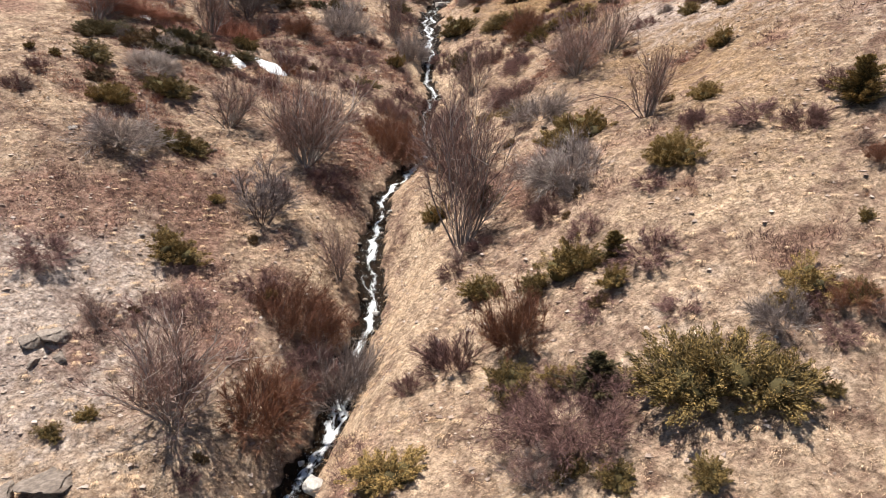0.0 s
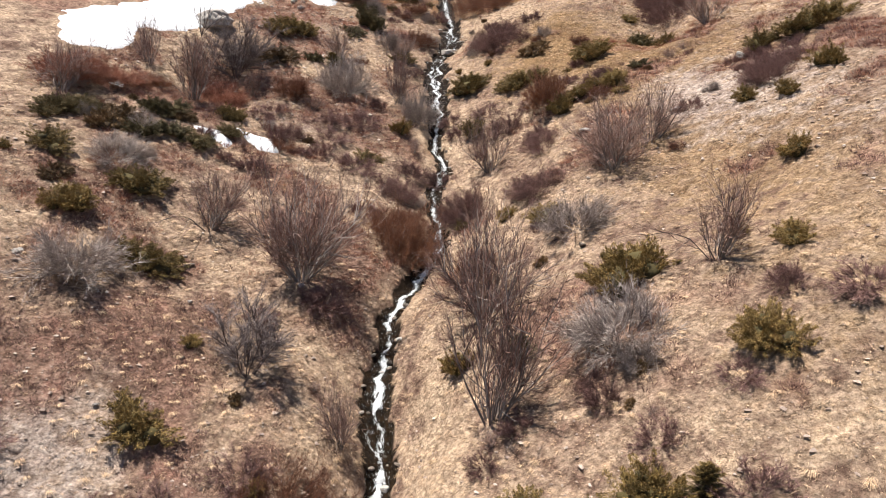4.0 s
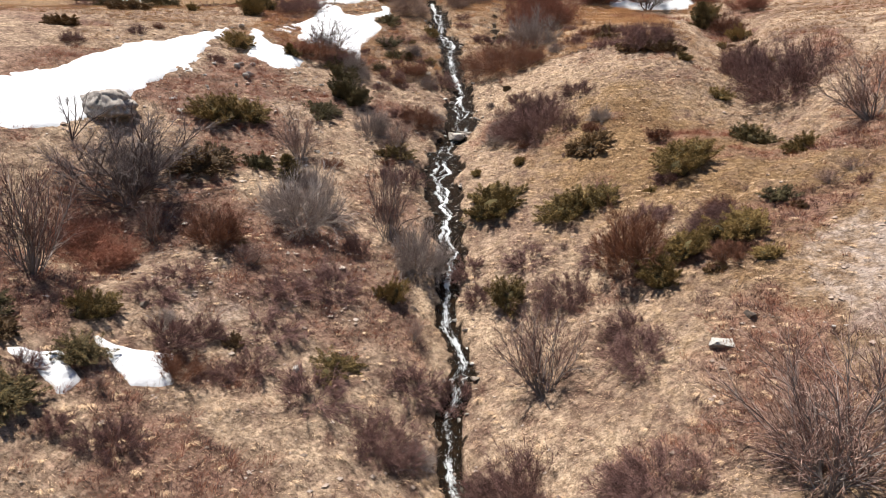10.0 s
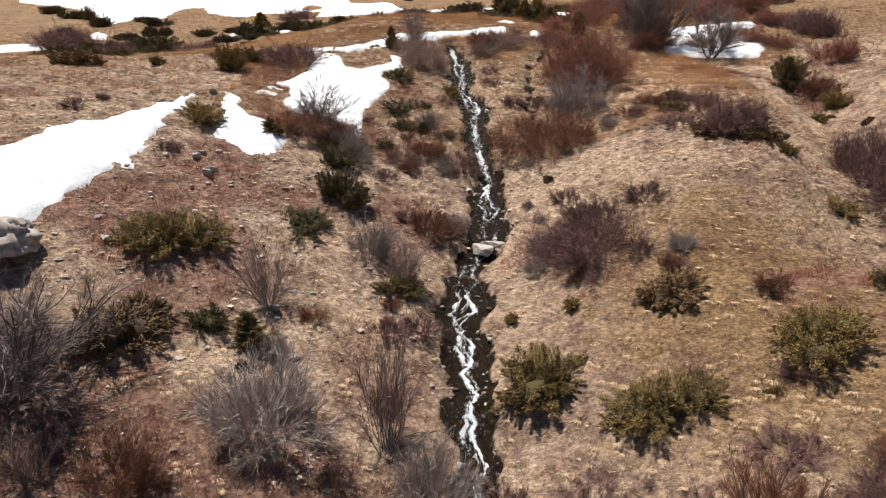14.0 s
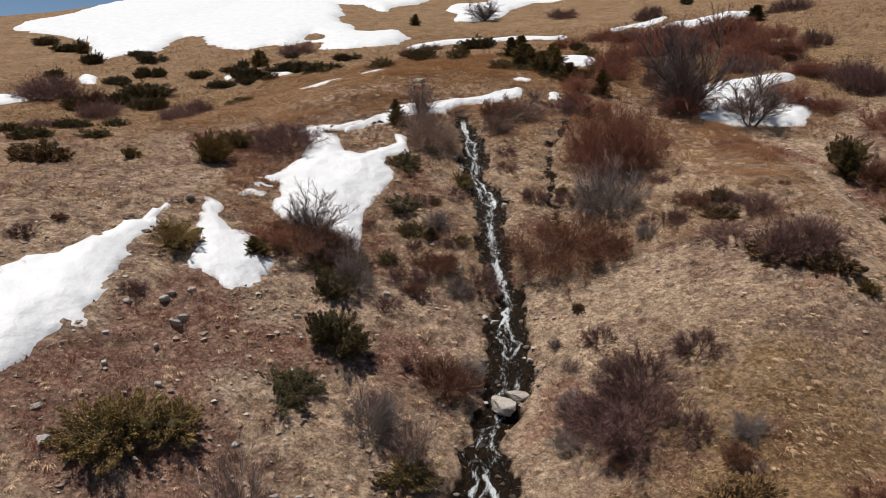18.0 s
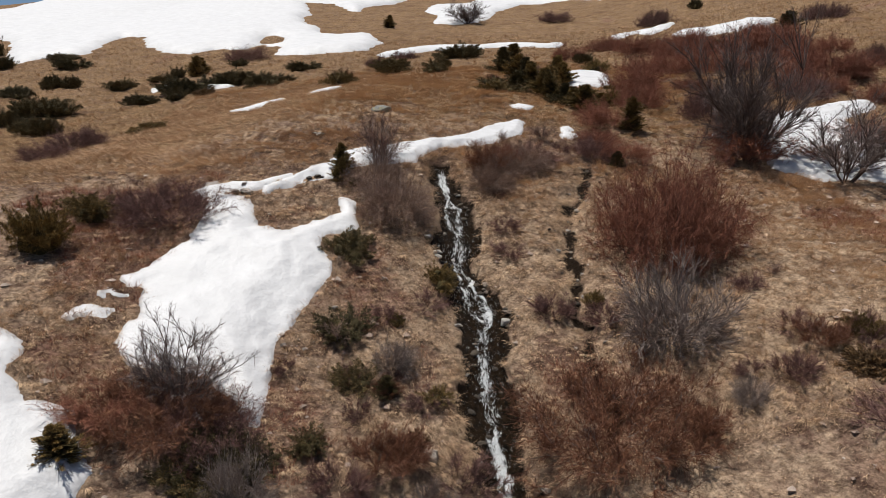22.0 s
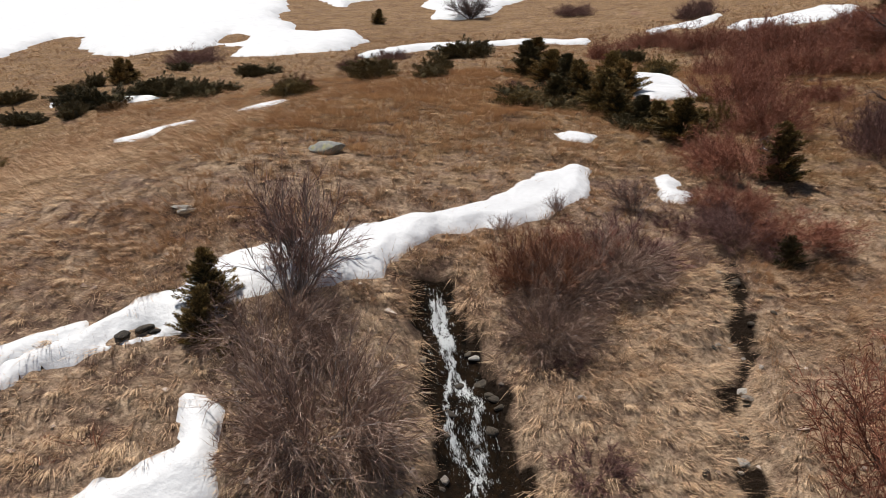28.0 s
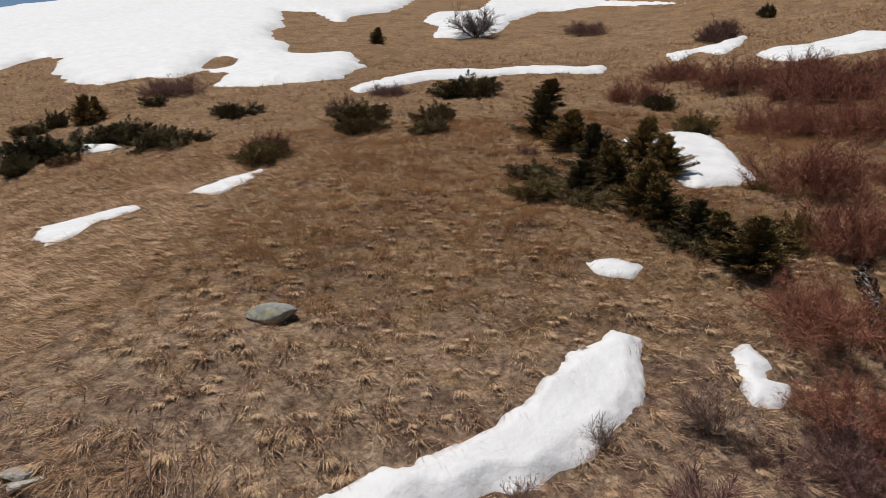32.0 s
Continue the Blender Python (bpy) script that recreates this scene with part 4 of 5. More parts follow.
# ---------- plants: one of each kind, then copies ----------
KINDS = {
    "fan": [bare_shrub("bare_shrub", s, 22, 2.4, 52, 0.06, 0.15, 6, 4, 0.46, TWIG_BROWN, BARK, 0.034, 0.018) for s in (11, 12)],
    "fan_big": [bare_shrub("bare_shrub", s, 34, 4.6, 54, 0.05, 0.13, 9, 5, 0.75, TWIG_BROWN, BARK, 0.055, 0.026, 0.45) for s in (14, 15, 16)],
    "red": [bare_shrub("willow_shrub", s, 80, 1.55, 84, 0.03, 0.18, 4, 9, 0.32, TWIG_RED, BARK_DARK, 0.011, 0.014, 0.8, 0.65) for s in (21, 22)],
    "red_big": [bare_shrub("willow_shrub", s, 170, 2.3, 86, 0.02, 0.22, 6, 9, 0.36, TWIG_RED, BARK_DARK, 0.012, 0.016, 1.9, 0.75) for s in (24, 25)],
    "grey": [bare_shrub("grey_shrub", s, 48, 1.35, 80, 0.03, 0.14, 4, 7, 0.42, TWIG_GREY, BARK, 0.024, 0.016, 0.5) for s in (31, 32)],
    "plum": [bare_shrub("low_shrub", s, 50, 0.75, 82, 0.05, 0.12, 2, 7, 0.24, TWIG_PLUM, BARK_DARK, 0.012, 0.014, 0.5) for s in (41, 42, 43)],
    "plum_big": [bare_shrub("low_shrub", s, 130, 1.4, 84, 0.04, 0.13, 3, 7, 0.32, TWIG_PLUM, BARK_DARK, 0.012, 0.016, 1.3, 0.6) for s in (44, 45)],
    "rust": [bare_shrub("rust_shrub", s, 60, 1.2, 72, 0.05, 0.12, 4, 9, 0.28, TWIG_RUST, BARK, 0.014, 0.014, 0.6) for s in (51, 52)],
    "rust_big": [bare_shrub("rust_shrub", s, 130, 1.4, 86, 0.03, 0.22, 5, 8, 0.34, TWIG_RUST, BARK, 0.013, 0.015, 1.9, 0.65) for s in (53,)],
    "tree": [bare_shrub("bare_tree", s, 12, 3.4, 36, 0.04, 0.16, 14, 14, 0.4, TWIG_ASH, BARK_DARK, 0.05, 0.018, 0.35) for s in (61,)],
    "tree_big": [bare_shrub("bare_tree", s, 13, 6.4, 44, 0.03, 0.18, 22, 11, 0.8, TWIG_ASH, BARK_DARK, 0.095, 0.028, 0.5) for s in (63,)],
    "brown": [bare_shrub("brown_shrub", s, 90, 1.5, 80, -0.05, 0.12, 4, 7, 0.38, TWIG_DRAB, BARK, 0.017, 0.014, 0.6) for s in (65,)],
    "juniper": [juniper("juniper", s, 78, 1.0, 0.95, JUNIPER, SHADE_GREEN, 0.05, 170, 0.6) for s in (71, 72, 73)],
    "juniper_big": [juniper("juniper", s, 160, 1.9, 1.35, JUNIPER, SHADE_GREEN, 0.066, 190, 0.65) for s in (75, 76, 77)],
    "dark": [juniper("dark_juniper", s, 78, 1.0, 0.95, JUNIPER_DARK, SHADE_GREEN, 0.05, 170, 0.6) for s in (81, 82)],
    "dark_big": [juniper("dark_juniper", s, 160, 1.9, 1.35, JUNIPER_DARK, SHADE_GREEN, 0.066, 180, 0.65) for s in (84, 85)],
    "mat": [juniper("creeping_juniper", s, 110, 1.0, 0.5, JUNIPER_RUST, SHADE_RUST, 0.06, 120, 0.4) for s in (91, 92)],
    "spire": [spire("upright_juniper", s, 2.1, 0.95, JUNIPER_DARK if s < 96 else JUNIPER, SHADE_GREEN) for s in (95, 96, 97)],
}
LABELS = {
    "fan": ("leafless brown shrub fanning out from one root", "shrub", "bare shrubs"),
    "red": ("dense leafless reddish-brown willow bush", "shrub", "willow bushes"),
    "grey": ("leafless grey bush with tangled bleached twigs", "shrub", "grey bushes"),
    "plum": ("low leafless purplish-brown dwarf shrub", "shrub", "dwarf shrubs"),
    "rust": ("leafless rust-coloured bush with thin upright stems", "shrub", "rust bushes"),
    "tree": ("small leafless tree with crooked grey branches", "tree", "bare trees"),
    "brown": ("dense leafless brown bush with drooping thin stems", "shrub", "brown bushes"),
    "juniper": ("low olive-green spreading juniper bush on the slope", "juniper", "junipers"),
    "dark": ("low dark-green spreading juniper bush on the slope", "juniper", "junipers"),
    "mat": ("flat brownish creeping juniper mat", "juniper", "juniper mats"),
    "spire": ("upright dark-green juniper with pointed top", "juniper", "upright junipers"),
}
WIDTHS = {"brown": 3.1, "fan": 3.4, "red": 3.0, "grey": 2.7, "plum": 1.6, "rust": 2.2, "tree": 4.0, "juniper": 2.1, "dark": 2.1, "mat": 2.2, "spire": 1.5, "fan_big": 6.6, "red_big": 5.8, "plum_big": 3.6, "rust_big": 5.0, "tree_big": 7.4, "juniper_big": 4.1, "dark_big": 4.1}
TALL = {"brown": 1.2, "fan": 2.5, "red": 1.75, "grey": 1.1, "plum": 0.8, "rust": 1.25, "tree": 3.4, "juniper": 0.95, "dark": 1.0, "mat": 0.55, "spire": 2.1, "fan_big": 4.7, "red_big": 2.3, "plum_big": 1.2, "rust_big": 1.5, "tree_big": 6.6, "juniper_big": 1.6, "dark_big": 1.6}
USED = {}
# how far each kind hugs the slope instead of standing upright
HUGS = {"mat": 1.0, "juniper": 0.75, "dark": 0.75, "plum": 0.7, "rust": 0.4, "grey": 0.4, "brown": 0.4}


def plant(kind, x, y, width, tall):
    """A plant of a kind, so wide and so tall, standing at a place of the slope."""
    label, category, group = LABELS[kind]
    hug = HUGS.get(kind, 0.0)
    if kind + "_big" in KINDS and width > 1.45 * WIDTHS[kind]:
        kind += "_big"
    n = USED.get(kind, 0)
    USED[kind] = n + 1
    first = KINDS[kind][n % len(KINDS[kind])]
    turn = (n * 2.399 + x) % 6.283
    rise_x, rise_y = height(x + 0.5, y) - height(x - 0.5, y), height(x, y + 0.5) - height(x, y - 0.5)
    lie = Vector((0, 0, 1)).rotation_difference(Vector((-rise_x * hug, -rise_y * hug, 1))).to_matrix().to_4x4()
    m = Matrix.Translation((x, y, height(x, y) - 0.04)) @ lie @ Matrix.Rotation(turn, 4, "Z") @ Matrix.Diagonal((width / WIDTHS[kind], width / WIDTHS[kind], tall / TALL[kind], 1))
    if n < len(KINDS[kind]):
        ob = first
        ob.matrix_basis = m
    else:
        ob = copy_thing(KINDS[kind][n % len(KINDS[kind])], Matrix())
        ob.matrix_basis = m
    return tagged(ob, label, category, group)


for x, y, width, tall in (
    (-9.0, 35.5, 4.06, 2.76), (-16.5, 63.5, 6.3, 4.6), (19.2, 101.9, 5.64, 3.40), (15.0, 104.4, 6.44, 6.82), (3.8, 195.0, 7.02, 4.17),
):
    plant("tree", x, y, width, tall)
for x, y, width, tall in (
    (2.6, 18.6, 2.14, 1.14), (-9.6, 24.0, 5.59, 3.80), (-13.4, 27.3, 2.27, 1.49), (0.8, 32.1, 4.33, 6.01), (9.4, 34.0, 3.4, 3.2), (-5.0, 34.1, 2.19, 2.72),
    (0.9, 38.2, 5.2, 5.0), (-7.8, 41.6, 6.14, 5.33), (-12.9, 44.2, 4.60, 3.20), (10.5, 47.3, 3.6, 3.3), (8.3, 46.4, 5.2, 3.5), (-23.4, 51.0, 3.87, 3.21),
    (2.3, 55.7, 3.70, 3.49), (-17.5, 56.6, 4.38, 4.32), (-21.6, 59.8, 2.53, 3.36), (-2.9, 59.4, 1.19, 1.10), (-10.3, 60.7, 2.18, 1.00), (-14.8, 61.8, 2.6, 1.8),
    (19.4, 64.1, 4.58, 3.03), (-4.2, 65.0, 2.81, 4.30), (-9.4, 70.2, 3.04, 2.70), (-4.3, 73.8, 2.48, 2.17), (-4.8, 98.5, 2.36, 2.23),
):
    plant("fan", x, y, width, tall)
for x, y, width, tall in (
    (-4.8, 99.7, 2.53, 2.34), (4.8, 101.7, 0.65, 0.63), (-0.2, 102.1, 0.82, 0.54), (1.5, 103.6, 0.71, 0.61), (3.8, 104.3, 1.73, 0.97),
):
    plant("fan", x, y, width, tall)
for x, y, width, tall in (
    (-23.4, 53.7, 5.12, 1.83), (-24.7, 54.1, 3.90, 1.39), (-21.8, 54.6, 3.31, 1.32), (-16.3, 59.9, 2.91, 1.55), (-17.8, 61.1, 2.83, 2.03), (7.4, 94.4, 5.65, 4.31),
    (8.0, 103.6, 2.73, 1.09), (6.8, 105.0, 2.22, 1.12), (7.9, 107.7, 2.86, 1.83), (11.2, 112.6, 2.99, 2.42), (12.5, 118.4, 3.74, 2.37), (29.0, 122.2, 5.94, 2.14),
    (20.5, 128.1, 4.21, 3.01), (17.2, 130.7, 4.49, 2.27), (29.1, 133.5, 8.05, 2.94), (23.4, 138.5, 6.03, 2.22), (12.1, 141.7, 3.45, 1.99), (25.1, 144.0, 2.81, 2.60),
    (21.0, 146.3, 6.20, 2.26), (18.9, 155.0, 4.82, 1.93),
):
    plant("red", x, y, width, tall)
for x, y, width, tall in (
    (9.9, 20.6, 1.61, 0.83), (-4.2, 28.6, 3.94, 2.15), (5.4, 32.4, 3.6, 1.5), (-16.7, 37.7, 3.80, 1.48), (5.6, 42.2, 3.50, 1.25), (-18.3, 46.2, 3.01, 1.08),
    (-2.6, 63.9, 2.58, 1.78), (-5.8, 75.0, 2.0, 1.5), (-8.4, 64.6, 3.65, 2.26), (-7.4, 82.8, 1.79, 1.41), (6.4, 89.1, 3.61, 2.05),
):
    plant("grey", x, y, width, tall)
for x, y, width, tall in (
    (2.6, 24.3, 2.13, 2.07), (-6.9, 25.4, 3.16, 1.98), (-6.3, 30.2, 3.9, 2.0), (0.7, 42.3, 1.93, 0.99), (-3.3, 47.6, 4.44, 2.78), (6.6, 59.8, 3.02, 2.40),
    (-12.0, 61.8, 2.2, 1.7), (-3.0, 78.1, 2.3, 1.3), (-3.5, 85.0, 1.99, 0.95), (3.7, 85.9, 6.24, 2.23), (-10.0, 128.6, 1.89, 1.27),
):
    plant("rust", x, y, width, tall)
for x, y, width, tall in (
    (11.3, 19.8, 1.14, 0.37), (3.6, 20.2, 3.86, 1.24), (7.6, 22.3, 1.28, 0.41), (5.2, 23.8, 1.14, 0.41), (-1.3, 24.3, 0.95, 0.64), (0.3, 24.5, 2.01, 1.45),
    (7.1, 24.9, 1.87, 0.71), (5.5, 27.7, 1.56, 0.64), (8.2, 28.3, 1.31, 0.47), (-5.6, 28.4, 2.47, 1.02), (-12.4, 28.6, 1.64, 0.53), (-10.6, 29.2, 1.95, 0.66),
    (12.5, 29.5, 1.88, 0.60), (15.8, 29.5, 1.20, 0.71), (-16.8, 29.7, 2.23, 0.72), (4.4, 30.1, 1.13, 0.77), (-8.2, 31.0, 1.77, 0.73), (-6.5, 40.4, 2.00, 0.90),
    (17.0, 48.1, 2.35, 1.06), (4.7, 49.0, 3.21, 1.04), (18.6, 50.3, 2.97, 1.04), (-5.6, 49.9, 1.85, 0.81), (0.7, 52.1, 2.92, 1.51), (-3.9, 53.9, 2.43, 1.00),
):
    plant("plum", x, y, width, tall)
for x, y, width, tall in (
    (5.7, 54.6, 2.40, 0.77), (-6.5, 54.8, 2.2, 0.8), (-11.9, 55.2, 1.8, 1.0), (-13.2, 57.4, 1.75, 0.58), (-8.6, 57.2, 2.11, 0.68), (-2.7, 57.3, 2.18, 0.78),
    (-1.1, 57.7, 1.86, 0.89), (-12.5, 59.2, 1.87, 0.60), (-8.4, 59.8, 2.2, 0.8), (3.7, 60.0, 2.37, 0.91), (10.3, 60.3, 2.36, 0.91), (-6.7, 60.7, 2.3, 0.9),
    (5.8, 61.4, 1.83, 0.62), (0.2, 62.1, 1.36, 0.70), (8.2, 62.4, 1.88, 0.63), (2.6, 63.1, 1.80, 0.67), (-5.7, 63.4, 1.12, 0.75), (-0.2, 64.0, 1.72, 0.71),
    (19.8, 73.9, 5.06, 2.26), (4.5, 75.0, 3.93, 1.62), (7.5, 76.8, 1.6, 0.8), (4.9, 76.6, 2.6, 1.2), (13.4, 81.5, 3.72, 1.45),
):
    plant("plum", x, y, width, tall)
for x, y, width, tall in (
    (11.0, 83.3, 2.22, 0.75), (-4.9, 84.0, 1.75, 0.84), (-1.2, 84.4, 1.90, 0.84), (13.3, 85.9, 1.92, 0.92), (-2.4, 87.0, 1.23, 0.44), (10.2, 88.3, 1.31, 0.47),
    (-4.0, 90.2, 1.09, 0.52), (2.3, 90.7, 1.39, 0.72), (-2.4, 91.2, 1.13, 0.43), (9.8, 91.1, 1.14, 0.55), (0.9, 94.1, 1.23, 0.47), (-13.1, 94.8, 3.79, 1.22),
    (0.9, 95.6, 1.03, 0.43), (0.8, 97.8, 0.80, 0.33), (3.0, 101.8, 2.25, 0.89), (6.6, 103.6, 2.38, 0.79), (4.9, 103.8, 1.36, 0.44), (-24.5, 106.9, 2.48, 0.86),
    (-25.7, 113.0, 3.55, 1.14), (2.7, 124.7, 0.93, 0.39), (5.7, 125.6, 1.90, 1.04), (-7.9, 141.5, 1.84, 1.24), (-5.4, 150.8, 2.72, 0.87), (45.2, 155.1, 5.07, 1.63),
):
    plant("plum", x, y, width, tall)
for x, y, width, tall in (
    (-25.3, 157.8, 4.51, 1.45), (32.0, 179.6, 4.79, 1.98), (19.4, 195.4, 4.83, 1.55),
):
    plant("plum", x, y, width, tall)
for x, y, width, tall in (
    (-3.9, 96.0, 3.1, 1.7),
):
    plant("brown", x, y, width, tall)
for x, y, width, tall in (
    (6.9, 17.3, 1.34, 0.57), (4.5, 17.9, 1.48, 0.50), (9.4, 19.1, 2.29, 0.71), (8.0, 19.2, 5.23, 1.59), (-1.5, 20.5, 2.92, 0.89), (12.3, 20.5, 1.42, 0.60),
    (10.8, 21.4, 2.52, 0.93), (3.8, 21.7, 1.43, 0.63), (2.1, 22.5, 2.27, 0.97), (-13.3, 22.9, 1.06, 0.45), (-12.5, 23.8, 0.98, 0.42), (6.0, 24.4, 1.33, 0.64),
    (4.9, 26.1, 2.55, 1.28), (3.5, 26.4, 1.57, 0.67), (1.4, 27.6, 2.18, 0.93), (9.2, 29.3, 3.09, 1.14), (-12.1, 32.1, 2.97, 1.26), (11.8, 33.1, 1.87, 0.74),
    (10.8, 35.3, 1.00, 0.42), (-0.3, 35.7, 1.54, 1.12), (6.4, 35.2, 4.6, 2.1), (-11.3, 36.1, 1.09, 0.46), (14.9, 39.4, 1.88, 0.95), (-14.8, 40.3, 3.83, 1.16),
):
    plant("juniper", x, y, width, tall)
for x, y, width, tall in (
    (-18.3, 41.3, 3.25, 1.27), (-16.6, 45.2, 4.07, 1.24), (-20.8, 44.8, 3.02, 1.04), (16.7, 44.7, 1.45, 0.77), (4.3, 44.8, 2.84, 0.86), (19.2, 45.8, 2.00, 1.22),
    (15.4, 46.8, 1.70, 0.79), (2.7, 48.1, 1.84, 0.59), (19.8, 54.9, 2.50, 1.32), (22.4, 54.4, 5.20, 1.58), (-14.5, 55.3, 2.19, 1.11), (11.2, 56.4, 1.76, 0.60),
    (-5.8, 56.5, 2.38, 0.72), (7.4, 57.8, 2.26, 1.29), (11.0, 58.4, 3.77, 1.15), (8.7, 59.1, 3.45, 1.05), (1.4, 61.2, 2.58, 1.37), (-4.0, 61.3, 1.64, 1.29),
    (16.5, 65.1, 1.98, 1.00), (5.7, 65.3, 4.52, 1.37), (11.4, 66.0, 4.73, 1.44), (1.3, 68.5, 5.11, 1.69), (-13.6, 71.9, 4.94, 1.50), (16.2, 74.6, 2.20, 0.67),
):
    plant("juniper", x, y, width, tall)
for x, y, width, tall in (
    (-4.4, 73.5, 2.83, 0.86), (-17.0, 91.2, 3.2, 2.0), (-15.8, 82.3, 2.92, 1.13), (-2.0, 87.3, 1.30, 0.42), (-1.8, 92.5, 1.83, 0.89), (-16.4, 94.4, 2.67, 1.06), (-5.7, 97.3, 0.99, 0.32),
    (8.9, 112.2, 1.62, 0.60), (9.4, 113.1, 1.50, 1.07), (-22.5, 116.7, 3.39, 1.03), (2.2, 117.3, 2.51, 0.76), (10.7, 118.1, 1.44, 0.44), (-10.1, 126.5, 4.48, 1.36),
    (12.2, 129.8, 2.95, 1.27),
):
    plant("juniper", x, y, width, tall)
for x, y, width, tall in (
    (-22.2, 48.0, 3.72, 1.13), (-17.9, 49.4, 2.81, 0.88), (-21.3, 49.4, 3.17, 0.97), (-16.8, 50.4, 2.54, 0.81), (-15.3, 50.5, 2.74, 0.84), (-14.3, 53.0, 2.34, 0.71),
    (-18.2, 53.0, 3.84, 1.17), (13.1, 60.2, 2.08, 0.63), (15.9, 69.1, 2.99, 1.02), (-11.5, 68.4, 2.06, 0.96), (-8.8, 75.5, 2.83, 0.86), (-7.4, 78.6, 3.9, 1.9),
    (-8.6, 82.8, 3.26, 0.99), (-8.4, 83.9, 3.72, 1.13), (-5.8, 85.1, 1.49, 0.61), (-4.8, 87.7, 2.00, 0.72), (-5.2, 89.5, 2.51, 0.81), (-5.4, 93.4, 2.53, 0.95),
    (-30.2, 95.9, 3.93, 1.21), (-26.4, 96.7, 2.68, 0.88), (-32.5, 105.1, 4.16, 1.30), (-29.1, 105.9, 2.65, 0.90), (6.0, 112.5, 2.35, 0.71), (3.8, 116.3, 2.64, 0.80),
):
    plant("dark", x, y, width, tall)
for x, y, width, tall in (
    (2.1, 120.1, 2.62, 0.80), (-35.2, 124.9, 3.51, 1.19), (-37.0, 130.0, 7.63, 2.32), (-2.0, 131.3, 2.75, 1.07), (-5.8, 133.2, 4.37, 1.33), (-29.6, 133.6, 4.66, 1.42),
    (-26.2, 134.1, 2.56, 1.49), (-1.7, 135.3, 3.01, 1.42), (-16.2, 137.0, 2.31, 0.85), (-18.3, 137.3, 5.60, 1.70), (-6.0, 137.9, 5.15, 1.57), (-42.6, 138.0, 4.12, 1.25),
    (12.9, 138.2, 3.43, 1.55), (-26.6, 138.8, 7.58, 2.31), (-22.0, 140.5, 6.37, 1.94), (27.0, 141.8, 3.68, 1.66), (-34.4, 141.8, 4.69, 1.43), (-40.6, 143.4, 3.32, 1.84),
    (-31.4, 145.7, 3.71, 1.13), (-16.3, 145.9, 4.69, 1.43), (1.2, 147.0, 7.23, 2.20), (-30.5, 147.4, 2.31, 1.47), (-25.1, 152.8, 2.80, 0.95), (-45.9, 155.4, 5.45, 1.66),
):
    plant("dark", x, y, width, tall)
for x, y, width, tall in (
    (-54.4, 155.9, 5.46, 2.23), (41.0, 186.5, 3.45, 2.20),
):
    plant("dark", x, y, width, tall)
for x, y, width, tall in (
    (-19.9, 42.8, 2.30, 0.45), (-19.9, 48.4, 3.72, 0.73), (-19.5, 50.2, 3.59, 0.71), (-16.7, 52.9, 2.70, 0.53), (-14.0, 66.7, 5.14, 1.01), (6.7, 70.3, 3.83, 0.75),
    (14.3, 79.5, 3.22, 0.63), (-26.6, 80.1, 3.65, 0.72), (13.0, 80.9, 4.96, 0.98), (11.7, 85.5, 3.01, 0.59), (-26.3, 90.3, 4.61, 0.91), (-23.5, 135.4, 3.43, 0.67),
):
    plant("mat", x, y, width, tall)
for x, y, width, tall in (
    (4.7, 21.0, 1.89, 1.23), (6.1, 25.5, 1.18, 1.07), (15.9, 28.1, 1.94, 1.80), (2.0, 34.5, 1.66, 1.08), (-9.6, 67.9, 1.71, 1.37), (-12.1, 82.8, 1.44, 1.12),
    (-3.7, 87.1, 0.94, 0.72), (-6.5, 97.5, 0.84, 1.14), (-6.4, 98.2, 1.18, 1.42), (7.4, 102.4, 0.96, 0.92), (9.4, 107.4, 1.84, 1.91),
    (7.2, 110.9, 2.14, 1.62), (7.9, 112.2, 1.64, 1.11), (7.2, 112.4, 1.77, 1.24), (8.7, 112.5, 1.43, 0.89), (6.5, 113.2, 1.82, 1.36), (5.8, 114.1, 1.81, 1.75),
    (5.3, 115.1, 1.92, 1.92), (3.7, 117.5, 2.00, 1.30), (5.1, 117.7, 2.02, 1.95), (7.5, 119.7, 1.96, 1.82), (4.8, 120.7, 2.01, 2.00), (7.2, 122.6, 2.11, 2.11),
):
    plant("spire", x, y, width, tall)
for x, y, width, tall in (
    (4.6, 125.2, 2.45, 1.90), (3.8, 128.4, 2.24, 2.17), (5.7, 139.9, 2.76, 1.79), (-28.6, 147.7, 2.12, 2.35), (38.2, 149.0, 3.45, 2.24), (-28.0, 149.0, 1.61, 1.80),
    (-9.5, 190.4, 2.27, 2.16),
):
    plant("spire", x, y, width, tall)

# the belt of bushes in the hollow behind the shoulder, and on the bank below the snowfield
for x, y, width, tall, kind in (
    (-53.1, 142.5, 3.77, 1.84, "dark"), (-47.4, 129.8, 6.56, 2.19, "plum"), (-41.1, 122.8, 3.94, 2.30, "dark"), (-40.8, 126.4, 2.72, 1.70, "rust"), (-37.8, 126.4, 4.03, 2.02, "dark"),
    (-33.0, 122.0, 4.69, 2.19, "dark"), (-43.8, 138.8, 4.68, 1.17, "dark"), (-42.2, 143.3, 3.23, 2.02, "dark"), (-50.8, 162.6, 5.85, 1.17, "dark"), (-36.7, 104.1, 3.07, 1.02, "dark"),
    (-37.6, 110.5, 2.23, 0.84, "plum"), (-73.1, 177.2, 5.78, 2.08, "dark"), (-65.9, 169.8, 5.39, 2.15, "dark"), (-62.5, 168.6, 2.96, 2.96, "dark"), (-35.8, 117.5, 3.61, 1.50, "plum"),
):
    plant(kind, x, y, width, tall)
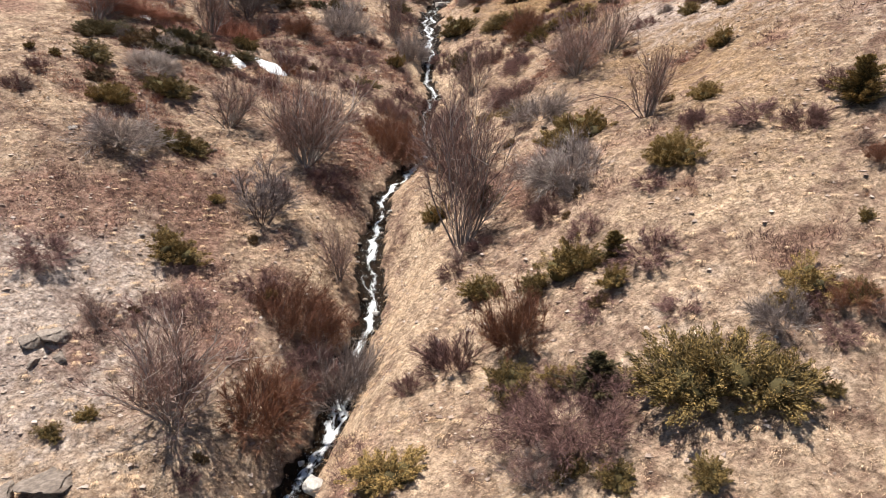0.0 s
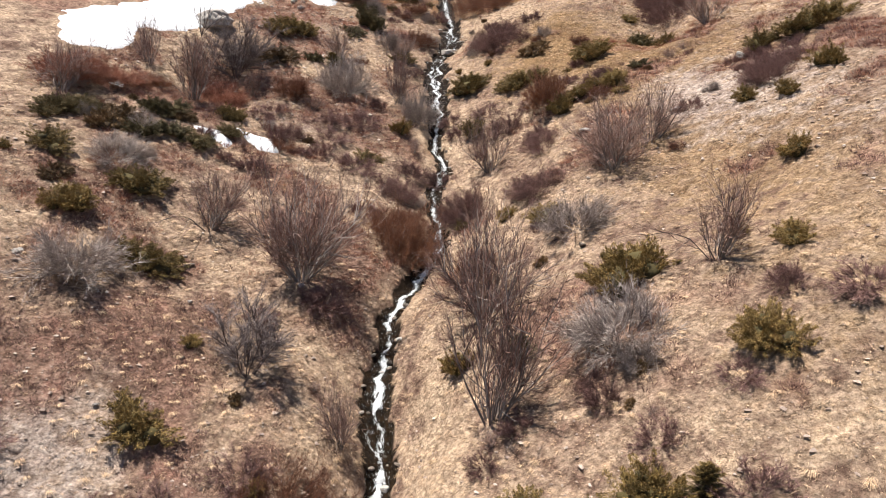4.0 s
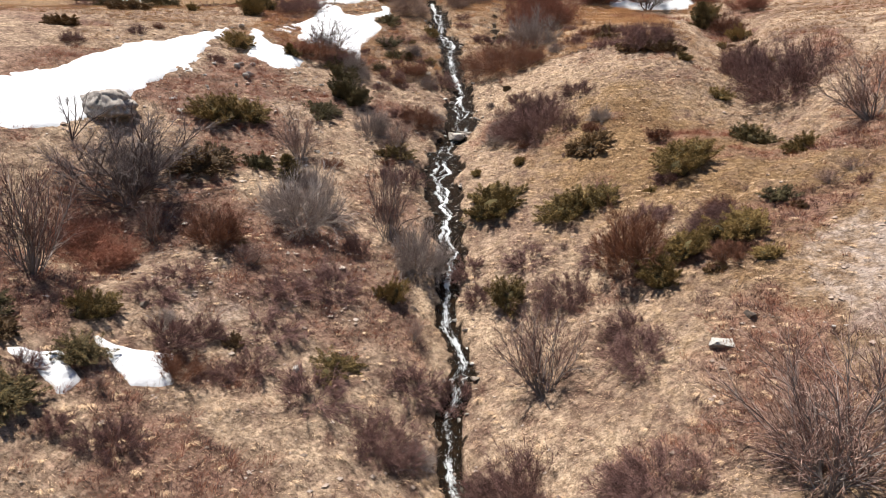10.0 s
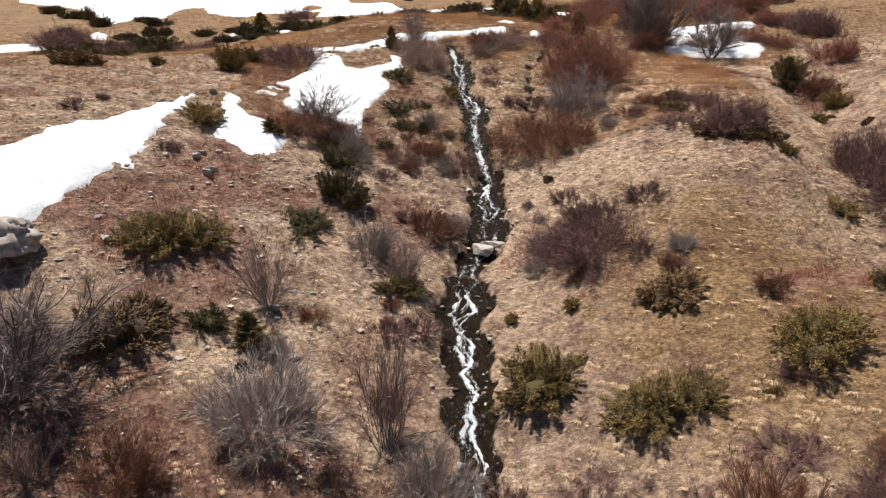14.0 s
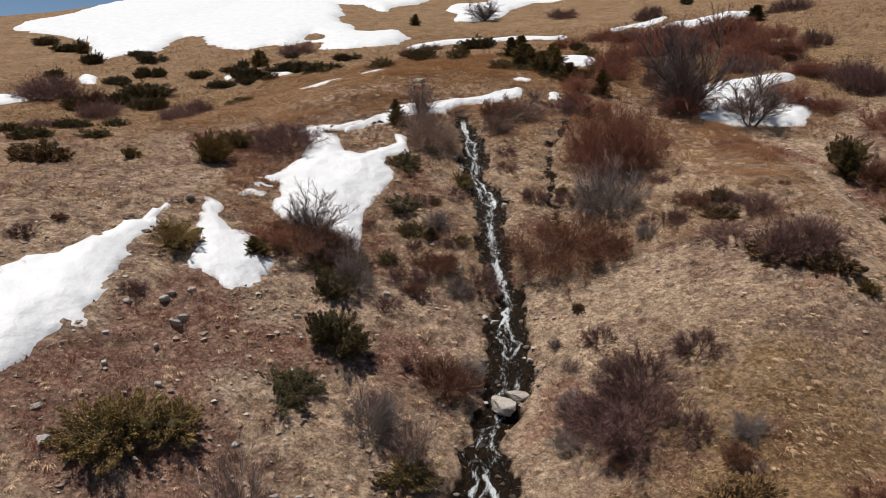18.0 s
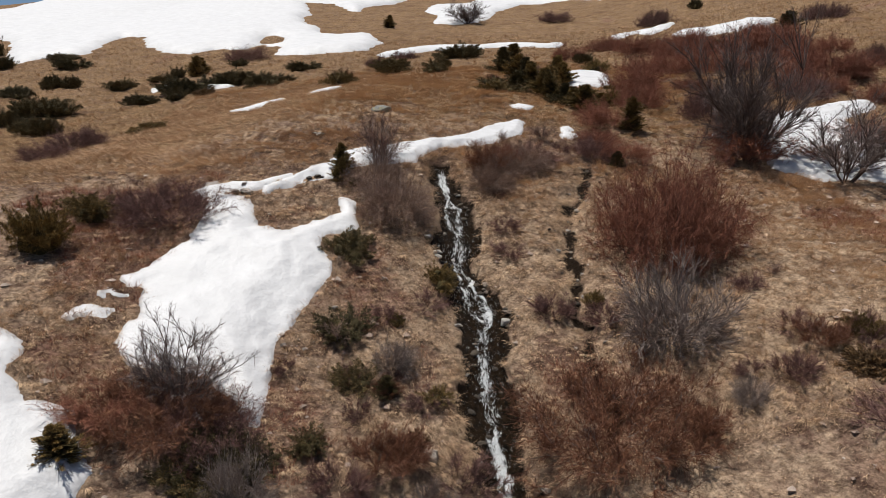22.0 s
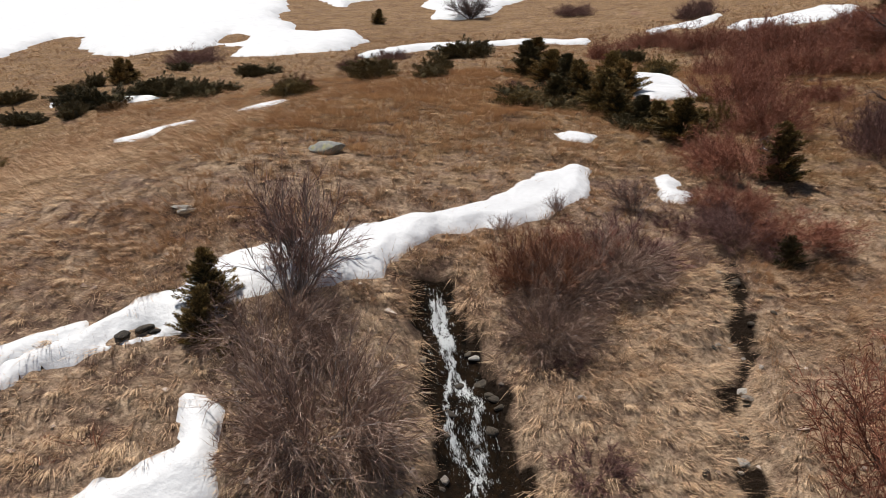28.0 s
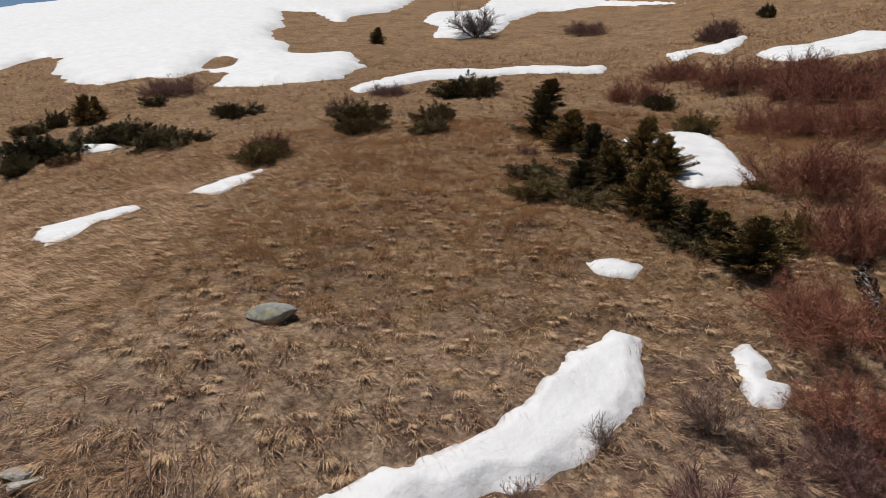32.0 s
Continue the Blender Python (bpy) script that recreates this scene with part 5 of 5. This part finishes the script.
# bushes in the gully behind the mound
for x, y, width, tall, kind in (
    (22.0, 93.6, 3.4, 2.3, "juniper"), (23.2, 92.3, 3.0, 1.6, "rust"), (23.2, 89.5, 2.4, 1.4, "juniper"), (28.3, 100.0, 3.5, 2.3, "red"), (20.7, 91.1, 1.9, 2.2, "spire"), (19.2, 78.1, 3.6, 1.9, "plum"), (15.7, 69.8, 1.7, 0.9, "juniper"),
):
    plant(kind, x, y, width, tall)
# the brown scrub along the foot of the snow, with a small bare tree in it
for x, y, width, tall, kind in (
    (-10.4, 85.0, 4.4, 1.3, "rust"), (-8.9, 84.9, 2.9, 1.1, "plum"), (-11.9, 84.6, 2.6, 1.0, "red"), (-9.9, 85.6, 2.8, 2.3, "tree"), (-8.2, 81.6, 2.4, 1.2, "dark"),
):
    plant(kind, x, y, width, tall)
# the shrubs that hang over the head of the falls
for x, y, width, tall, kind in (
    (0.5, 98.5, 1.9, 0.9, "brown"), (1.1, 99.8, 2.4, 1.0, "brown"), (2.4, 100.9, 2.4, 1.0, "brown"), (0.4, 99.9, 1.9, 1.2, "rust"), (1.6, 101.2, 1.8, 1.1, "red"), (-5.0, 97.6, 2.6, 1.0, "brown"),
):
    plant(kind, x, y, width, tall)

# ---------- boulders and stones ----------
ROCKS = {
    "grey": [rock_mesh(s, ROCK, 0.6, 12, 0.13) for s in (1, 2, 3)],
    "pale": [rock_mesh(s, ROCK_PALE, 0.6, 12, 0.13) for s in (4, 5)],
    "wet": [rock_mesh(s, ROCK_WET, 0.6, 5, 0.12, 2) for s in (6, 7)],
    "lichen": [rock_mesh(8, ROCK_LICHEN, 0.5)],
    "brown": [rock_mesh(9, ROCK_BROWN, 0.7, 11, 0.16)],
    "great": [rock_mesh(3, ROCK, 0.55, 9, 0.15, 5)],
}
ROCK_LABELS = {"grey": "weathered grey boulder lying on the slope", "pale": "pale grey stone half sunk in grass", "wet": "dark stone, wet in the stream bed, shade-dark in the snow hollow", "lichen": "grey boulder with yellow-green lichen in the meadow", "brown": "cracked weathered brown stone on the ground", "great": "large cracked grey-brown boulder at the edge of the snow"}
STONES = {}


def stone(kind, x, y, width, tall=0.6, sink=0.3):
    tall *= 0.75
    n = STONES.get(kind, 0)
    STONES[kind] = n + 1
    ob = new("boulder" if width > 0.7 else "stone", ROCKS[kind][n % len(ROCKS[kind])])
    s = width / 2
    ob.matrix_basis = Matrix.Translation((x, y, height(x, y) + s * tall * (1 - 2 * sink) * 0.6)) @ Matrix.Rotation((n * 1.7 + x * 3) % 6.28, 4, "Z") @ Matrix.Rotation(0.25 * math.sin(n * 2.1), 4, "X") @ Matrix.Diagonal((s, s * (0.75 + 0.2 * math.sin(n * 5.1)), s * tall / 0.6, 1))
    return tagged(ob, ROCK_LABELS[kind], "rock", "stones on the slope")


for x, y, width, tall in (
    (-20.1, 69.1, 4.4, 0.85),
):
    stone("great", x, y, width, tall, 0.46)
for x, y, width, tall in (
    (-5.2, 106.8, 1.25, 0.8),
):
    stone("lichen", x, y, width, tall)
for x, y, width, tall in (
    (-0.3, 78.0, 2.03, 0.62), (-13.9, 77.1, 0.98, 0.70), (-14.7, 78.3, 0.60, 0.70), (0.3, 78.6, 1.5, 0.42), (-14.0, 76.9, 0.70, 0.80), (-14.0, 78.9, 0.56, 0.80),
    (-14.3, 75.7, 0.50, 0.80), (-2.2, 85.2, 1.05, 0.70), (-16.4, 85.8, 0.73, 0.80), (-0.5, 82.6, 0.73, 0.70), (-12.0, 96.9, 1.10, 0.70), (-5.8, 90.5, 0.42, 0.60),
    (-10.6, 96.8, 0.64, 0.60), (-7.3, 88.6, 0.28, 0.80), (-10.3, 96.3, 0.76, 0.60), (-10.9, 96.4, 0.58, 0.60), (-4.1, 92.1, 0.40, 0.70), (0.9, 96.9, 0.23, 0.80),
):
    stone("grey", x, y, width, tall)
for x, y, width, tall in (
    (8.0, 53.1, 1.41, 0.50), (-7.3, 55.7, 0.62, 0.70), (-16.3, 70.9, 0.84, 0.60), (-14.8, 78.0, 0.67, 0.70), (-5.7, 82.6, 0.49, 0.80), (-15.7, 74.2, 0.40, 0.80),
    (-9.1, 78.5, 0.43, 0.80), (0.5, 90.9, 0.73, 0.80), (-6.6, 88.6, 0.28, 0.80), (-8.1, 101.9, 0.76, 0.25), (-9.1, 95.0, 0.24, 0.50), (-8.0, 101.7, 0.82, 0.25),
    (-3.5, 112.6, 0.34, 0.50), (18.2, 54.9, 1.46, 0.70), (12.8, 50.1, 1.49, 0.40), (-3.2, 33.7, 0.60, 0.80), (-4.4, 23.3, 1.36, 0.80),
):
    stone("pale", x, y, width, tall)

# ---------- dry grass and gravel ----------
def downhill(x, y):
    """The way the slope falls, at arrays of places."""
    e = 0.4
    gx = (soft_ground(x + e, y) - soft_ground(x - e, y)) / (2 * e)
    gy = (soft_ground(x, y + e) - soft_ground(x, y - e)) / (2 * e)
    return np.stack([-gx, -gy, -(gx**2 + gy**2)], -1) / np.sqrt(gx**2 + gy**2 + 1e-6)[:, None]


def off_snow(x, y):
    keep = np.ones(len(x), bool)
    for loop in SNOW_LOOPS:
        lo, hi = loop.min(0), loop.max(0)
        near = (x > lo[0]) & (x < hi[0]) & (y > lo[1]) & (y < hi[1])
        keep[near] &= inside_by(x[near], y[near], loop) < 0.05
    return keep


def grass(name, seed, box, tufts, blades, length, width, lie, wet_gap, label):
    """Tufts of dry grass that hang down the slope, all in one object."""
    rng = np.random.default_rng(seed)
    x, y = rng.uniform(box[0], box[1], tufts), rng.uniform(box[2], box[3], tufts)
    grit, turf, straw, peat = cover(x, y)
    chance = np.clip(1.0 - 0.85 * grit - peat * 2 + 0.45 * fbm(x * 0.35, y * 0.35, 3, 201), 0.04, 1)
    keep = (rng.uniform(0, 1, tufts) < chance) & (np.abs(x - stream_x(y)) > np.where(y < 100.6, stream_half(y) + wet_gap, 0)) & off_snow(x, y)
    x, y = x[keep], y[keep]
    n = len(x)
    size = length * rng.uniform(0.55, 1.35, n) * (1 + 0.35 * hash_noise(x * 0.5, y * 0.5, 211))
    fall = downhill(x, y)
    z = ground(x, y)
    # each tuft leans its own way, mostly downhill
    own = unit(rng.normal(0, 1, (n, 3)) * (1, 1, 0))
    lean = unit(fall * lie + own * 0.55)
    root = np.stack([x, y, z - 0.02], -1)
    rep = np.repeat(np.arange(n), blades)
    spread = rng.normal(0, 1, (len(rep), 3)) * (1, 1, 0)
    base = root[rep] + spread * (size[rep] * 0.22)[:, None]
    way = unit(lean[rep] * 0.75 + spread * 0.24 + np.array((0, 0, 1.0)) * rng.uniform(0.12, 0.85, len(rep))[:, None])
    bag = Bag()
    slivers(bag, base, way, size[rep] * rng.uniform(0.6, 1.2, len(rep)), np.full(len(rep), width), rng, 3.0)
    tagged(new(name, bag.mesh(name, STRAW)), label, "grass", kind="stuff")


grass("tussock_grass", 301, (-24, 26, 99, 136), 17000, 26, 0.42, 0.013, 1.7, 0.1, "bleached tussocks of dry mountain grass on the meadow")
grass("tussock_grass", 302, (-62, 60, 126, 182), 11000, 9, 0.42, 0.03, 0.75, 0.0, "bleached dry grass on the upper meadow")
grass("bank_grass", 303, (-16, 18, 84, 102.5), 17000, 20, 0.36, 0.011, 1.5, 0.02, "pale dry grass hanging down the stream banks")
grass("slope_grass", 304, (-26, 24, 14, 86), 70000, 6, 0.22, 0.016, 0.9, 0.06, "short dry straw-coloured grass on the hillside")
grass("slope_grass", 305, (-48, -16, 84, 128), 14000, 6, 0.3, 0.026, 0.8, 0.0, "short brown dry grass on the shoulder")
grass("slope_grass", 306, (14, 44, 60, 120), 14000, 6, 0.3, 0.026, 0.8, 0.0, "short brown dry grass under the willows")


def tussocks(seed, count, box, blades=56, label="pale domed grass tussocks on the meadow"):
    """Pale domed tussocks, each a fountain of drooping blades."""
    rng = np.random.default_rng(seed)
    x, y = rng.uniform(box[0], box[1], count), rng.uniform(box[2], box[3], count)
    keep = (fbm(x * 0.3, y * 0.3, 3, 261) > rng.uniform(-0.55, 0.35, count)) & off_snow(x, y) & ((y > 101.2) | (np.abs(x - stream_x(y)) > stream_half(y) + 0.3))
    x, y = x[keep], y[keep]
    n = len(x)
    rep = np.repeat(np.arange(n), blades)
    size = rng.uniform(0.12, 0.32, n)[rep]
    a = rng.uniform(0, 6.283, n * blades)
    out = np.stack([np.cos(a), np.sin(a), 0 * a], -1)
    fall = downhill(x, y)[rep]
    root = np.stack([x, y, ground(x, y) + 0.02], -1)[rep] + out * (size * rng.uniform(0, 0.65, n * blades))[:, None] + np.array((0, 0, 1)) * (size * 0.2)[:, None]
    way = unit(out * 0.42 + fall * 1.0 + np.array((0, 0, 1)) * rng.uniform(-0.05, 0.55, n * blades)[:, None])
    bag = Bag()
    slivers(bag, root, way, size * rng.uniform(0.7, 1.2, n * blades), np.full(n * blades, 0.013), rng, 3.0)
    tagged(new("tussock_grass", bag.mesh("tussock_grass", STRAW_PALE)), label, "grass", kind="stuff")


tussocks(311, 1900, (-22, 16, 99, 128))
tussocks(312, 5200, (-24, 22, 18, 98), 30, "scattered pale tussocks of dry grass on the hillside")


def gravel(seed, count, box, small, large, label, push):
    """Loose stones strewn over the slope, too many to count."""
    rng = np.random.default_rng(seed)
    x, y = rng.uniform(box[0], box[1], count), rng.uniform(box[2], box[3], count)
    grit, turf, straw, peat = cover(x, y)
    keep = (rng.uniform(0, 1, count) < np.clip(push + grit + 0.75 * fbm(x * 0.3, y * 0.3, 3, 221) - 0.6 * turf, 0, 1)) & (peat < 0.4) & off_snow(x, y)
    x, y = x[keep], y[keep]
    n = len(x)
    s = small * (large / small) ** (rng.uniform(0, 1, n) ** 3.2)
    ball = np.array([(1, 0, 0), (0, 1, 0), (-1, 0, 0), (0, -1, 0), (0, 0, 1), (0, 0, -1)], float)
    tri = np.array([(0, 1, 4), (1, 2, 4), (2, 3, 4), (3, 0, 4), (1, 0, 5), (2, 1, 5), (3, 2, 5), (0, 3, 5)])
    a = rng.uniform(0, 6.283, n)
    v = ball[None] * rng.uniform(0.6, 1.2, (n, 6, 1)) * np.stack([s, s * 0.8, s * 0.5], -1)[:, None]
    v = v + rng.normal(0, 0.12, (n, 6, 3)) * s[:, None, None]
    c, q = np.cos(a)[:, None], np.sin(a)[:, None]
    v = np.stack([v[..., 0] * c - v[..., 1] * q, v[..., 0] * q + v[..., 1] * c, v[..., 2]], -1)
    v += np.stack([x, y, ground(x, y) + s * 0.15], -1)[:, None]
    me = mesh_of("gravel", v.reshape(-1, 3), (tri[None] + 6 * np.arange(n)[:, None, None]).reshape(-1, 3), GRAVEL)
    tagged(new("gravel", me), label, "gravel", kind="stuff")


def heath(seed, count, box, mat, label):
    """Low woody scrub a hand high, in drifts."""
    rng = np.random.default_rng(seed)
    x, y = rng.uniform(box[0], box[1], count), rng.uniform(box[2], box[3], count)
    keep = (heath_drift(x, y) + 0.2 * rng.normal(size=count) > 0.62) & (np.abs(x - stream_x(y)) > stream_half(y) + 0.5) & off_snow(x, y)
    x, y = x[keep], y[keep]
    n, twigs = len(x), 26
    rep = np.repeat(np.arange(n), twigs)
    size = rng.uniform(0.16, 0.48, n)[rep]
    spread = rng.normal(0, 1, (n * twigs, 3)) * (1, 1, 0)
    base = np.stack([x, y, ground(x, y) - 0.02], -1)[rep] + spread * (size * 0.4)[:, None]
    way = unit(spread * 0.5 + rng.normal(0, 0.3, spread.shape) + (0, 0, 0.9))
    bag = Bag()
    slivers(bag, base, way, size * rng.uniform(0.6, 1.2, n * twigs), np.full(n * twigs, 0.017), rng)
    tagged(new("heath_scrub", bag.mesh("heath_scrub", mat)), label, "scrub", kind="stuff")


heath(421, 15000, (-25, 24, 14, 64), TWIG_PLUM, "low purplish-brown woody scrub in drifts on the hillside")
heath(422, 14000, (-25, 24, 40, 100), TWIG_RED, "low reddish-brown woody scrub in drifts on the hillside")

GRAVEL = plant_material("gravel", [(0.0, (0.16, 0.11, 0.085)), (0.5, (0.34, 0.26, 0.21)), (1.0, (0.60, 0.52, 0.45))], 0.9)
gravel(401, 34000, (-26, 26, 14, 64), 0.03, 0.17, "loose pale gravel and small stones on the hillside", 0.28)
gravel(402, 16000, (-24, 20, 58, 100), 0.03, 0.24, "loose stones scattered among dry grass", 0.26)
gravel(403, 2000, (-22, -5, 64, 92), 0.05, 0.17, "pale frost-split stones strewn below the snow", 0.3)
gravel(404, 1500, (-22, 22, 18, 60), 0.05, 0.17, "pale stones lying on the lower slope", 0.2)

# stones laid bare in the melted hollow, near-black in place of its shadow
for x, y, width in ((-7.85, 97.42, 0.42), (-7.5, 97.62, 0.5), (-7.3, 97.6, 0.3)):
    stone("wet", x, y, width, 0.5)

# frost-split stones lying singly below the snow and on the lower slope
rng = np.random.default_rng(505)
placed = 0
while placed < 60:
    x, y = (float(rng.uniform(-20, -7)), float(rng.uniform(66, 86))) if placed < 40 else (float(rng.uniform(-20, 20)), float(rng.uniform(20, 58)))
    if abs(x - float(stream_x(y))) < 2 or not off_snow(np.array([x]), np.array([y]))[0] or float(fbm(np.array([x * 0.3]), np.array([y * 0.3]), 3, 221)[0]) < -0.1:
        continue
    placed += 1
    stone(("pale", "grey", "brown")[placed % 3], x, y, float(0.22 + 0.5 * rng.uniform() ** 2.5), 0.7, 0.35)

# wet stones that part the stream, and drier ones along its edges
rng = np.random.default_rng(501)
for y in np.concatenate([rng.uniform(22, 64, 20), rng.uniform(64, 100, 50)]):
    x = float(stream_x(y)) + float(rng.uniform(-1.1, 1.1)) * float(stream_half(y))
    stone("wet", x, float(y), float(rng.uniform(0.2, 0.5)), 0.7, 0.25)
for n, y in enumerate(np.concatenate([rng.uniform(24, 64, 18), rng.uniform(64, 99, 44)])):
    side = float(rng.choice((-1, 1)) * rng.uniform(0.75, 1.35))
    x = float(stream_x(y)) + side * (float(stream_half(y)) + 0.1)
    stone(("brown", "grey", "pale")[n % 3], x, float(y), float(rng.uniform(0.22, 0.6)), 0.6, 0.3)


def cobbles(seed, count, mat, small, large, reach, label):
    """Smaller stones in and beside the stream, joined."""
    rng = np.random.default_rng(seed)
    src = ROCKS["wet"][0]
    v = np.empty(len(src.vertices) * 3, np.float32)
    src.vertices.foreach_get("co", v)
    v = v.reshape(-1, 3)
    f = np.array([p.vertices[:] for p in src.polygons])
    bag = Bag()
    for k in range(count):
        y = float(rng.uniform(24, 64) if k % 3 == 0 else rng.uniform(62, 100))
        x = float(stream_x(y)) + float(rng.uniform(-reach, reach)) * (float(stream_half(y)) + 0.08)
        size = small + (large - small) * float(rng.uniform()) ** 2
        a = float(rng.uniform(0, 6.283))
        turn = np.array(((math.cos(a), -math.sin(a), 0), (math.sin(a), math.cos(a), 0), (0, 0, 1)))
        bag.add((v * (size, size * rng.uniform(0.6, 1), size * rng.uniform(0.6, 1))) @ turn.T + (x, y, height(x, y) + size * 0.25), f)
    tagged(new("stream_stones", bag.mesh("stream_stones", mat, True)), label, "stones", kind="stuff")


cobbles(541, 150, ROCK_WET, 0.07, 0.2, 1.05, "dark wet cobbles in the stream bed")
cobbles(542, 110, ROCK_BROWN, 0.07, 0.2, 1.3, "brown cobbles along the edges of the stream")
cobbles(543, 60, ROCK_PALE, 0.06, 0.17, 1.1, "pale cobbles among the wet stones of the stream")

# more willows in the thicket beside the meadow
rng = np.random.default_rng(511)
for n in range(34):
    x, y = float(rng.uniform(13, 36)), float(rng.uniform(104, 150))
    if x < 13.5 + max(0.0, y - 112) * 0.12:
        continue
    w = float(rng.uniform(2.2, 3.8))
    plant("red" if n % 4 else "plum", x, y, w, w * 0.55)

# stones in the dry side gully
for n in range(44):
    y = float(rng.uniform(86.5, 102))
    x = float(hermite(RILL[:, 0], RILL[:, 1], np.array([y]))[0]) + float(rng.normal(0, 0.35 if y > 92 else 0.9))
    stone(("wet", "grey", "pale", "wet")[n % 4], x, y, float(rng.uniform(0.12, 0.36)), 0.7, 0.25)

# weathered outcrop and slab low on the slope
for x, y, w, h in ((-14.8, 26.4, 1.3, 0.8), (-15.4, 26.0, 1.0, 0.9), (-14.2, 25.7, 0.9, 0.7), (-15.0, 25.3, 0.8, 0.7), (-12.6, 21.6, 2.4, 0.3), (-13.9, 21.0, 1.8, 0.3)):
    stone("brown", x, y, w, h, 0.55)

# the upper run of the brook, half hidden under the willows
def brook(points, half):
    p = np.array(points)
    u = np.linspace(0, len(p) - 1, 160)
    x, y = hermite(np.arange(len(p)) * 1.0, p[:, 0], u), hermite(np.arange(len(p)) * 1.0, p[:, 1], u)
    way = unit(np.stack([np.gradient(x), np.gradient(y)], -1))
    side = np.stack([way[:, 1], -way[:, 0]], -1)
    across = np.linspace(-1, 1, 9)
    px, py = x[:, None] + side[:, :1] * across * half, y[:, None] + side[:, 1:] * across * half
    pz = ground(px, py) + 0.06 - 0.09 * across[None] ** 2 + 0.05 * fbm(px * 4, py * 4, 2, 251)
    ids = np.arange(px.size).reshape(px.shape)
    quads = np.stack([ids[:-1, :-1], ids[:-1, 1:], ids[1:, 1:], ids[1:, :-1]], -1).reshape(-1, 4)
    me = mesh_of("brook", np.stack([px, py, pz], -1).reshape(-1, 3), quads, WATER, True)
    me.attributes.new("flow", "FLOAT_VECTOR", "POINT").data.foreach_set("vector", np.stack([0 * px + across * half, u[:, None] * 2 + 0 * px, 0 * px], -1).astype(np.float32).ravel())
    float_layer(me, "white", 0.36 - 0.3 * np.abs(across)[None] + 0 * px)
    tagged(new("water", me), "dark brook with small white ripples beside the meadow", "stream", kind="structure")


brook([(9.1, 107.7), (10.0, 109.5), (10.6, 111.2), (12.5, 114.0)], 0.34)

# small shrubs in drifts all over the hillside
rng = np.random.default_rng(521)
made = 0
while made < 190:
    x, y = float(rng.uniform(-25, 23)), float(rng.uniform(18, 92))
    drift = float(fbm(np.array([x * 0.16]), np.array([y * 0.16]), 3, 271)[0])
    if drift < float(rng.uniform(-0.15, 0.3)) or abs(x - float(stream_x(y))) < float(stream_half(y)) + 0.7 or not off_snow(np.array([x]), np.array([y]))[0]:
        continue
    made += 1
    w = float(rng.uniform(0.6, 1.5))
    kind = ("plum", "rust", "plum", "mat", "fan", "plum", "juniper", "grey")[made % 8]
    plant(kind, x, y, w, w * (0.28 if kind == "mat" else 0.55))
